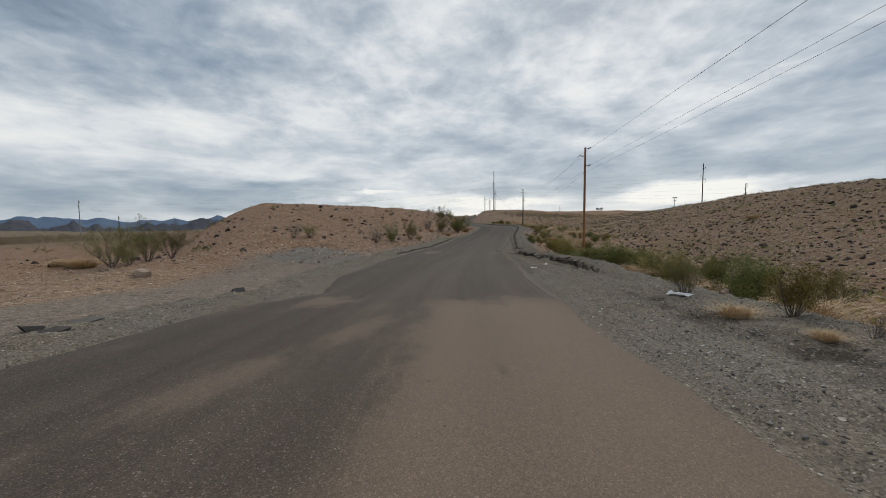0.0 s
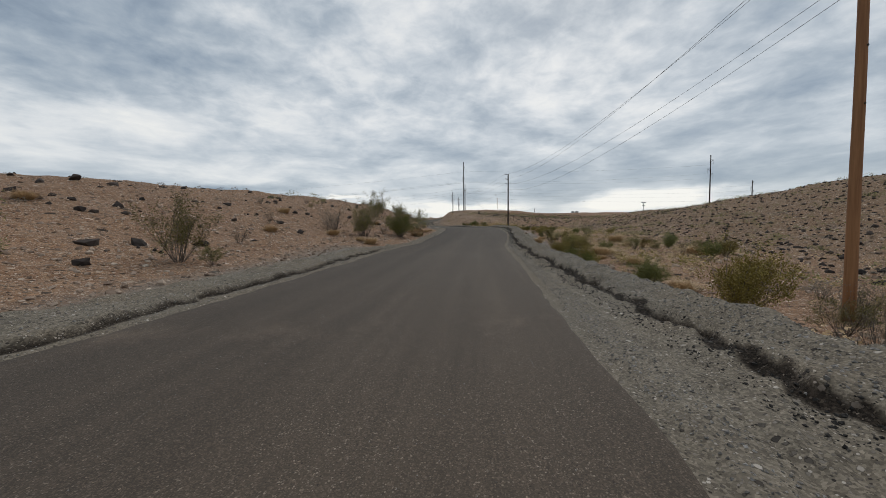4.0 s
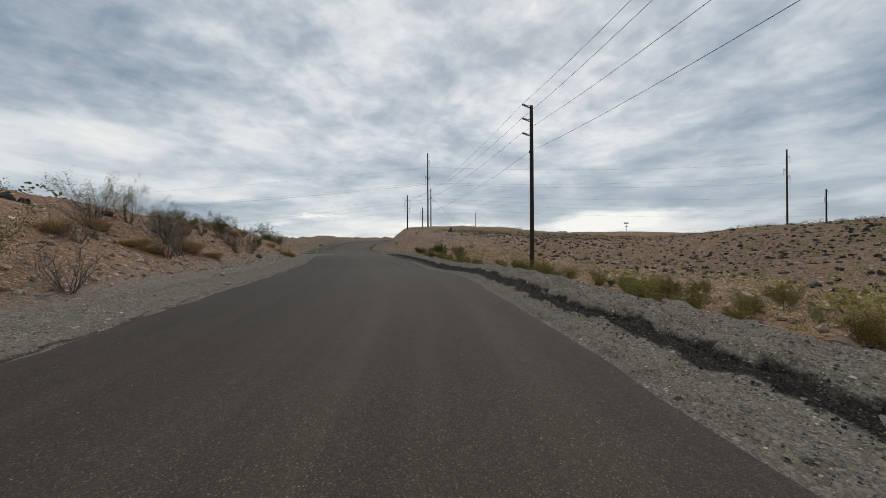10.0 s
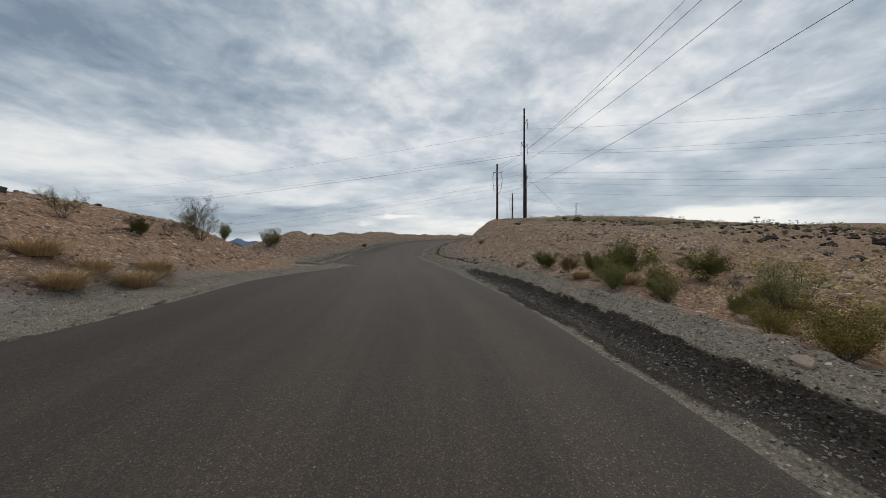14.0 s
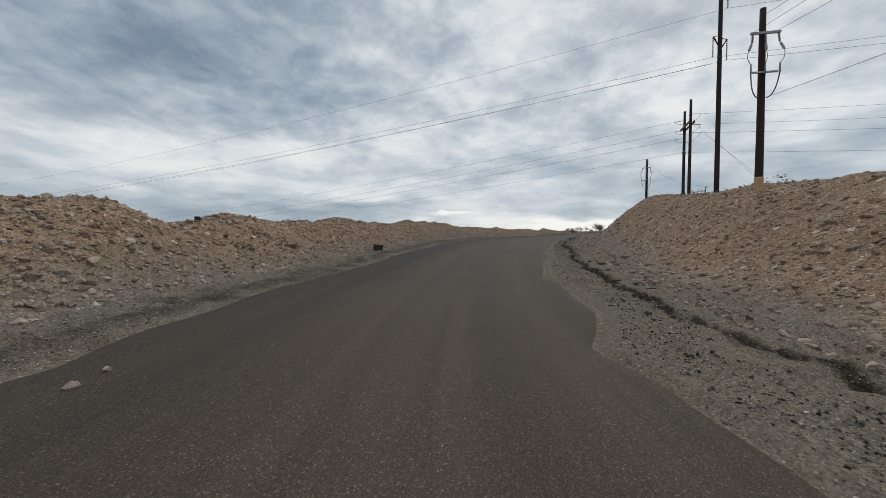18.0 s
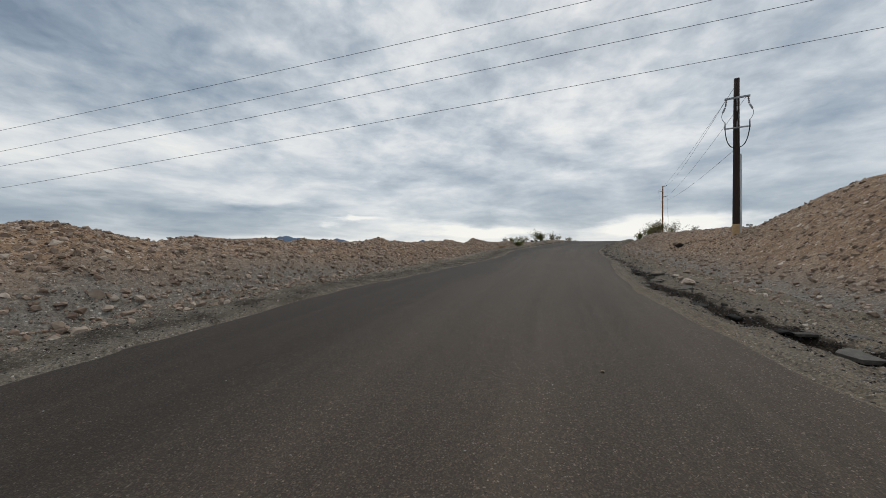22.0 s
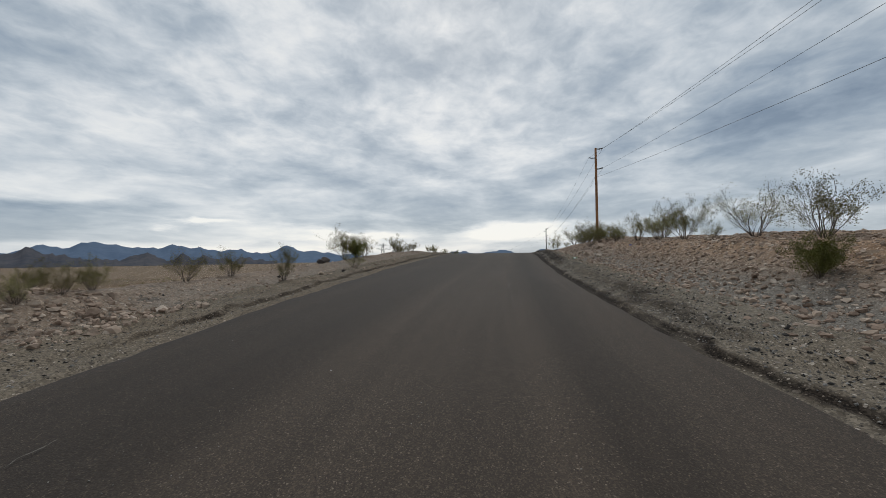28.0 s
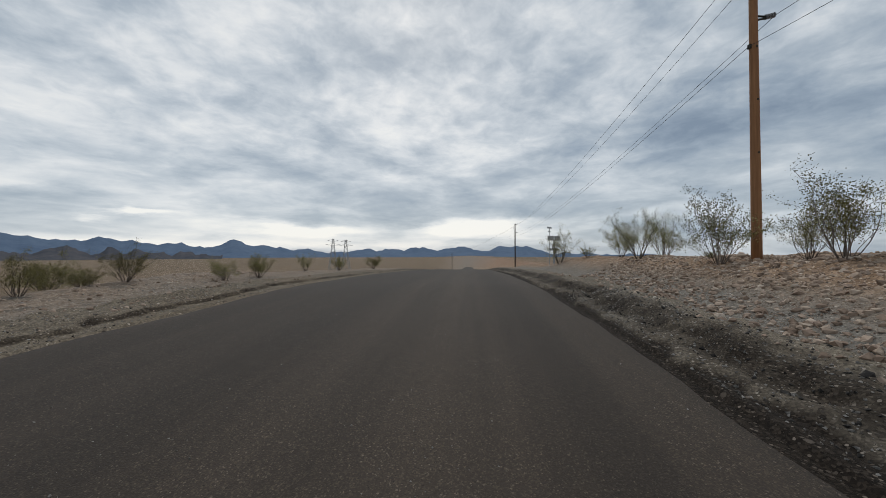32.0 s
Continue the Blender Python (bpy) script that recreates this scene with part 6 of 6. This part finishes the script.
PLANT_SPOTS_D_0 = [(4.9, 5.4, 0.38), (15.3, 6.4, 0.47), (20.5, 7.2, 1.01), (25.4, -14.6, 1.3), (25.5, 6.6, 0.76), (32, -10.3, 1.8), (56.4, -11.5, 1.15), (57.3, -11.4, 1.9), (58.3, -18.4, 0.7), (64.6, -6.6, 0.76), (82.7, -7.4, 1.25), (97.5, -8.8, 1.25), (104.7, -11.1, 0.58), (105.7, -9.3, 0.76), (111.4, 11.6, 0.68), (129.2, -10.2, 0.8), (131, 31.6, 0.55)]
for s, d, size in PLANT_SPOTS_D_0:
    place_plant("D", s, d, size)
PLANT_SPOTS_G_0 = [(18.4, 7.2, 1.13), (19.5, 7.2, 1.75), (20.1, 6.4, 0.98), (22.3, 6.4, 1.1), (23.1, 7.7, 1.75), (28.7, 7.2, 1.45), (29.9, 6.4, 1.12), (32.9, 6.4, 0.92), (35, -9.8, 0.8), (46.4, 7.2, 1.15), (62.3, -7.4, 1.9), (65.7, -6.2, 0.3), (109.3, 9, 0.96), (110.8, 7.4, 1.18), (114.2, -9.6, 0.66), (115, 6.6, 0.79), (121.5, -9.6, 0.8), (131, 7.6, 0.48), (193.6, -6.2, 0.9), (200.1, 5.6, 0.72), (212.9, -9, 1.2)]
for s, d, size in PLANT_SPOTS_G_0:
    place_plant("G", s, d, size)
PLANT_SPOTS_T_0 = [(4.8, 4.7, 0.25), (6.2, 4.6, 0.4), (14, 6.4, 0.5), (15, 6.4, 0.64), (18.9, -26.6, 0.8), (19, -25, 1.4), (26.3, 7.2, 1.11), (30.9, 6.4, 0.81), (53.6, 7.5, 0.59), (55, -8.4, 0.57), (55.5, 7.4, 0.59), (57.4, 34.6, 1.03), (58.4, 7.9, 0.72), (63.6, 12.4, 0.66), (65.2, -6.6, 0.9), (69.8, -7.1, 0.73), (70.8, -6.6, 0.53), (72.8, -6.4, 0.42), (93.2, 11.8, 0.56), (93.4, -8.5, 0.67), (94, 7.2, 0.88), (96.2, 16.7, 0.62), (104.5, 6.5, 0.6), (111.5, 6.2, 0.35), (117.3, 6.3, 0.36), (118.6, 4.6, 0.31), (188.6, -6.3, 0.5)]
for s, d, size in PLANT_SPOTS_T_0:
    place_plant("T", s, d, size)
PLANT_SPOTS_Y_0 = [(6.2, 5.5, 0.8), (23.4, 7.2, 1.58), (26, 7.7, 1.57), (30.6, 6.9, 1.62), (34.4, 7.2, 1.75), (41.2, 7.2, 1.69), (54.2, 7.1, 0.54), (57.9, 7.4, 1.15), (58.8, 7.9, 0.75), (60.9, 7.1, 1.15), (68.2, -9.2, 0.57), (73, 6.4, 0.63), (75.2, 7.2, 0.78), (79.6, 7.2, 0.65), (104, 5.8, 0.8)]
for s, d, size in PLANT_SPOTS_Y_0:
    place_plant("Y", s, d, size)


# the band of scrub that fills the wash beside the bank
for k in range(64):
    s = rng.uniform(9, 76)
    place_plant(rng.choice("YYCCGTTD"), s, rng.uniform(6.8, 9.5 + min(6, 0.12 * s)), rng.uniform(0.65, 1.25) * (1.3 if s < 36 else 1.0))
for k in range(46):
    s = rng.uniform(76, 113)
    place_plant(rng.choice("YYCTTTDG"), s, rng.uniform(5.6, 9.5), rng.uniform(0.35, 0.75))
for k in range(60):
    s = rng.uniform(46, 113)
    place_plant(rng.choice("YYYGCT"), s, float(lip(s)) + rng.uniform(1.6, 5.0), rng.uniform(0.4, 0.85))
for k in range(26):
    s = rng.uniform(50, 112)
    place_plant("T", s, rng.uniform(-7.2, -11.0), rng.uniform(0.45, 1.0))
for k in range(8):
    place_plant("D", rng.uniform(86, 100), rng.uniform(-8.2, -11.5), rng.uniform(1.0, 1.5))
for k in range(30):
    place_plant(rng.choice("CDDTA"), rng.uniform(24, 116), rng.uniform(-8.5, -20), rng.uniform(0.5, 1.0))


def scrub_field(name, count, pick, lo, hi, mat, label, seed):
    """Low tufts on slopes that stay far off, in one mesh."""
    r = np.random.RandomState(seed)
    s, d = pick(r, count)
    x, y, z = surface(s, d)
    V, F = [], []
    for i in range(count):
        size = lo + (hi - lo) * r.rand() ** 2
        for j in range(34):
            a, e = r.uniform(0, 6.283), r.uniform(0.15, 1.3)
            c = Vector((math.cos(a) * math.cos(e), math.sin(a) * math.cos(e), math.sin(e) * 0.8)) * size * r.uniform(0.55, 1.0)
            u = Vector((r.normal(), r.normal(), r.normal())).normalized()
            w = u.orthogonal().normalized()
            q = size * r.uniform(0.07, 0.14)
            p = Vector((x[i], y[i], z[i])) + c
            k = len(V)
            V.extend([tuple(p - u * q), tuple(p + w * q * 0.6), tuple(p + u * q), tuple(p - w * q * 0.6)])
            F.append((k, k + 1, k + 2, k + 3))
    return tagged(mesh_object(name, V, F, mat), label, "scrub", kind="stuff")


scrub_field("slope_scrub", 3400, between(5, 150, 14.0, 66.0), 0.25, 0.75, LEAF["C"], "low olive scrub dotted over the far slope", 21)
scrub_field("slope_dry_scrub", 2400, between(5, 170, 11.0, 66.0), 0.2, 0.6, LEAF["D"], "low dry scrub dotted over the far slope", 22)
scrub_field("wash_grass", 420, between(8, 112, 7.0, 20.0), 0.25, 0.6, LEAF["T"], "straw-coloured dry grass in the wash", 23)
scrub_field("wash_scrub", 300, between(8, 112, 7.0, 22.0), 0.3, 0.8, LEAF["Y"], "yellow-green scrub in the wash", 24)
scrub_field("bank_foot_grass", 420, between(50, 114, 8.0, 17.0), 0.3, 0.7, LEAF["T"], "straw-coloured dry grass behind the gravel bank", 27)
scrub_field("bank_foot_scrub", 300, between(50, 112, 8.0, 15.0), 0.3, 0.75, LEAF["Y"], "yellow-green scrub behind the gravel bank", 28)
scrub_field("hill_scrub", 220, between(18, 122, -9.0, -34.0), 0.2, 0.5, LEAF["D"], "dry scrub dotted over the hillside", 25)
scrub_field("plain_scrub", 1200, between(-40, 420, -16.0, -220.0), 0.4, 1.1, LEAF["C"], "olive scrub on the desert flats", 26)


# ---- litter ----
def build_crate():
    plastic = mat_plain("black_plastic", (0.012, 0.012, 0.013), 0.45, 0, 0.3)
    x, y, z = surface(141.5, -5.45)
    e = new("plastic_crate")
    e.matrix_world = Matrix.Translation((x[0], y[0], z[0] + 0.01)) @ Euler((0.0, 0.10, 0.5)).to_matrix().to_4x4()
    w, dp, h, t = 0.42, 0.30, 0.28, 0.015
    bm = bmesh.new()
    bar(bm, (-w / 2, 0, t / 2), (w / 2, 0, t / 2), dp, t)
    part("floor_panel", bm, plastic, e)
    for sx in (-1, 1):
        bm = bmesh.new()
        bar(bm, (sx * w / 2, -dp / 2, h / 2), (sx * w / 2, dp / 2, h / 2), t, h)
        part("end_panel", bm, plastic, e)
        bm = bmesh.new()
        bar(bm, (-w / 2, sx * dp / 2, h / 2), (w / 2, sx * dp / 2, h / 2), t, h)
        part("side_panel", bm, plastic, e)
        bm = bmesh.new()
        bar(bm, (-w / 2 - 0.02, sx * (dp / 2 + 0.01), h), (w / 2 + 0.02, sx * (dp / 2 + 0.01), h), 0.04, 0.03)
        part("rim", bm, plastic, e)
    return tagged(e, "black plastic crate lying open on the gravel shoulder", "crate")


build_crate()


def build_scrap(s, d, size, colour, name, label, cat):
    x, y, z = surface(s, d)
    bm = bmesh.new()
    bmesh.ops.create_grid(bm, x_segments=8, y_segments=6, size=0.5)
    for v in bm.verts:
        v.co.z = 0.28 * noise.noise(v.co * 2.5 + Vector((s, d, 0))) + 0.12
        v.co.x *= 1 + 0.3 * noise.noise(v.co * 1.5 + Vector((0, s, 0)))
    bmesh.ops.solidify(bm, geom=bm.faces[:], thickness=0.02)
    me = bpy.data.meshes.new(name)
    bm.to_mesh(me)
    bm.free()
    me.materials.append(mat_plain(name + "_surface", colour, 0.6, 0, 0.08))
    ob = new(name, me)
    ob.matrix_world = Matrix.Translation((x[0], y[0], z[0])) @ Matrix.Rotation(s, 4, "Z") @ Matrix.Diagonal((size, size * 0.6, size * 0.6, 1))
    return tagged(ob, label, cat)


build_scrap(16.4, 2.85, 0.30, (0.72, 0.66, 0.60), "paper_scrap", "crumpled off-white paper scrap on the gravel", "litter")
build_scrap(18.2, 3.6, 0.26, (0.75, 0.74, 0.72), "plastic_scrap", "crumpled white plastic scrap by the gravel bank", "litter")
build_scrap(8.5, 5.0, 0.5, (0.75, 0.75, 0.73), "plastic_sheet", "torn white plastic sheet on the gravel bank", "litter")


def build_bottle(s, d):
    x, y, z = surface(s, d)
    e = new("drink_bottle")
    e.matrix_world = Matrix.Translation((x[0], y[0], z[0] + 0.035)) @ Euler((math.pi / 2, 0, 0.9)).to_matrix().to_4x4()
    green = mat_plain("green_plastic", (0.05, 0.26, 0.10), 0.25, 0, 0.1)
    white = mat_plain("white_label", (0.75, 0.76, 0.74), 0.5, 0, 0.05)
    bm = bmesh.new()
    rod(bm, (0, 0, -0.11), (0, 0, 0.06), 0.033, 0.033, 14)
    rod(bm, (0, 0, 0.06), (0, 0, 0.11), 0.033, 0.013, 14)
    part("body", bm, green, e)
    bm = bmesh.new()
    rod(bm, (0, 0, -0.06), (0, 0, 0.03), 0.0345, 0.0345, 14)
    part("wrapper", bm, white, e, "white wrapper")
    bm = bmesh.new()
    rod(bm, (0, 0, 0.11), (0, 0, 0.13), 0.015, 0.015, 10)
    part("cap", bm, white, e)
    return tagged(e, "discarded green plastic drink bottle on the stones", "bottle")


build_bottle(211.7, 3.4)


def build_cup(s, d):
    """A squashed plastic cup lying on its side."""
    n, v, f = 18, [], []
    rings = [(0.0, 0.004), (0.0, 0.030), (0.012, 0.032), (0.05, 0.037), (0.092, 0.043), (0.097, 0.046), (0.100, 0.044), (0.094, 0.041), (0.05, 0.035), (0.008, 0.030)]
    for h, r in rings:
        for k in range(n):
            a = 2 * math.pi * k / n
            dent = 1 - 0.22 * math.exp(-((a - 1.9) / 0.6) ** 2) * (h / 0.1)
            v.append((r * dent * math.cos(a), h, 0.82 * r * dent * math.sin(a)))
    for j in range(len(rings) - 1):
        for k in range(n):
            f.append((j * n + k, j * n + (k + 1) % n, (j + 1) * n + (k + 1) % n, (j + 1) * n + k))
    ob = mesh_object("plastic_cup", v, f, mat_plain("blue_plastic", (0.02, 0.045, 0.30), 0.4, 0, 0.2, 0.001), True)
    x, y, z = surface(s, d)
    ob.matrix_world = Matrix.Translation((x[0], y[0], z[0] + 0.035)) @ Euler((0.1, 0.05, 0.8)).to_matrix().to_4x4()
    return tagged(ob, "squashed blue plastic cup lying among stones", "cup")


build_cup(212.7, 6.4)
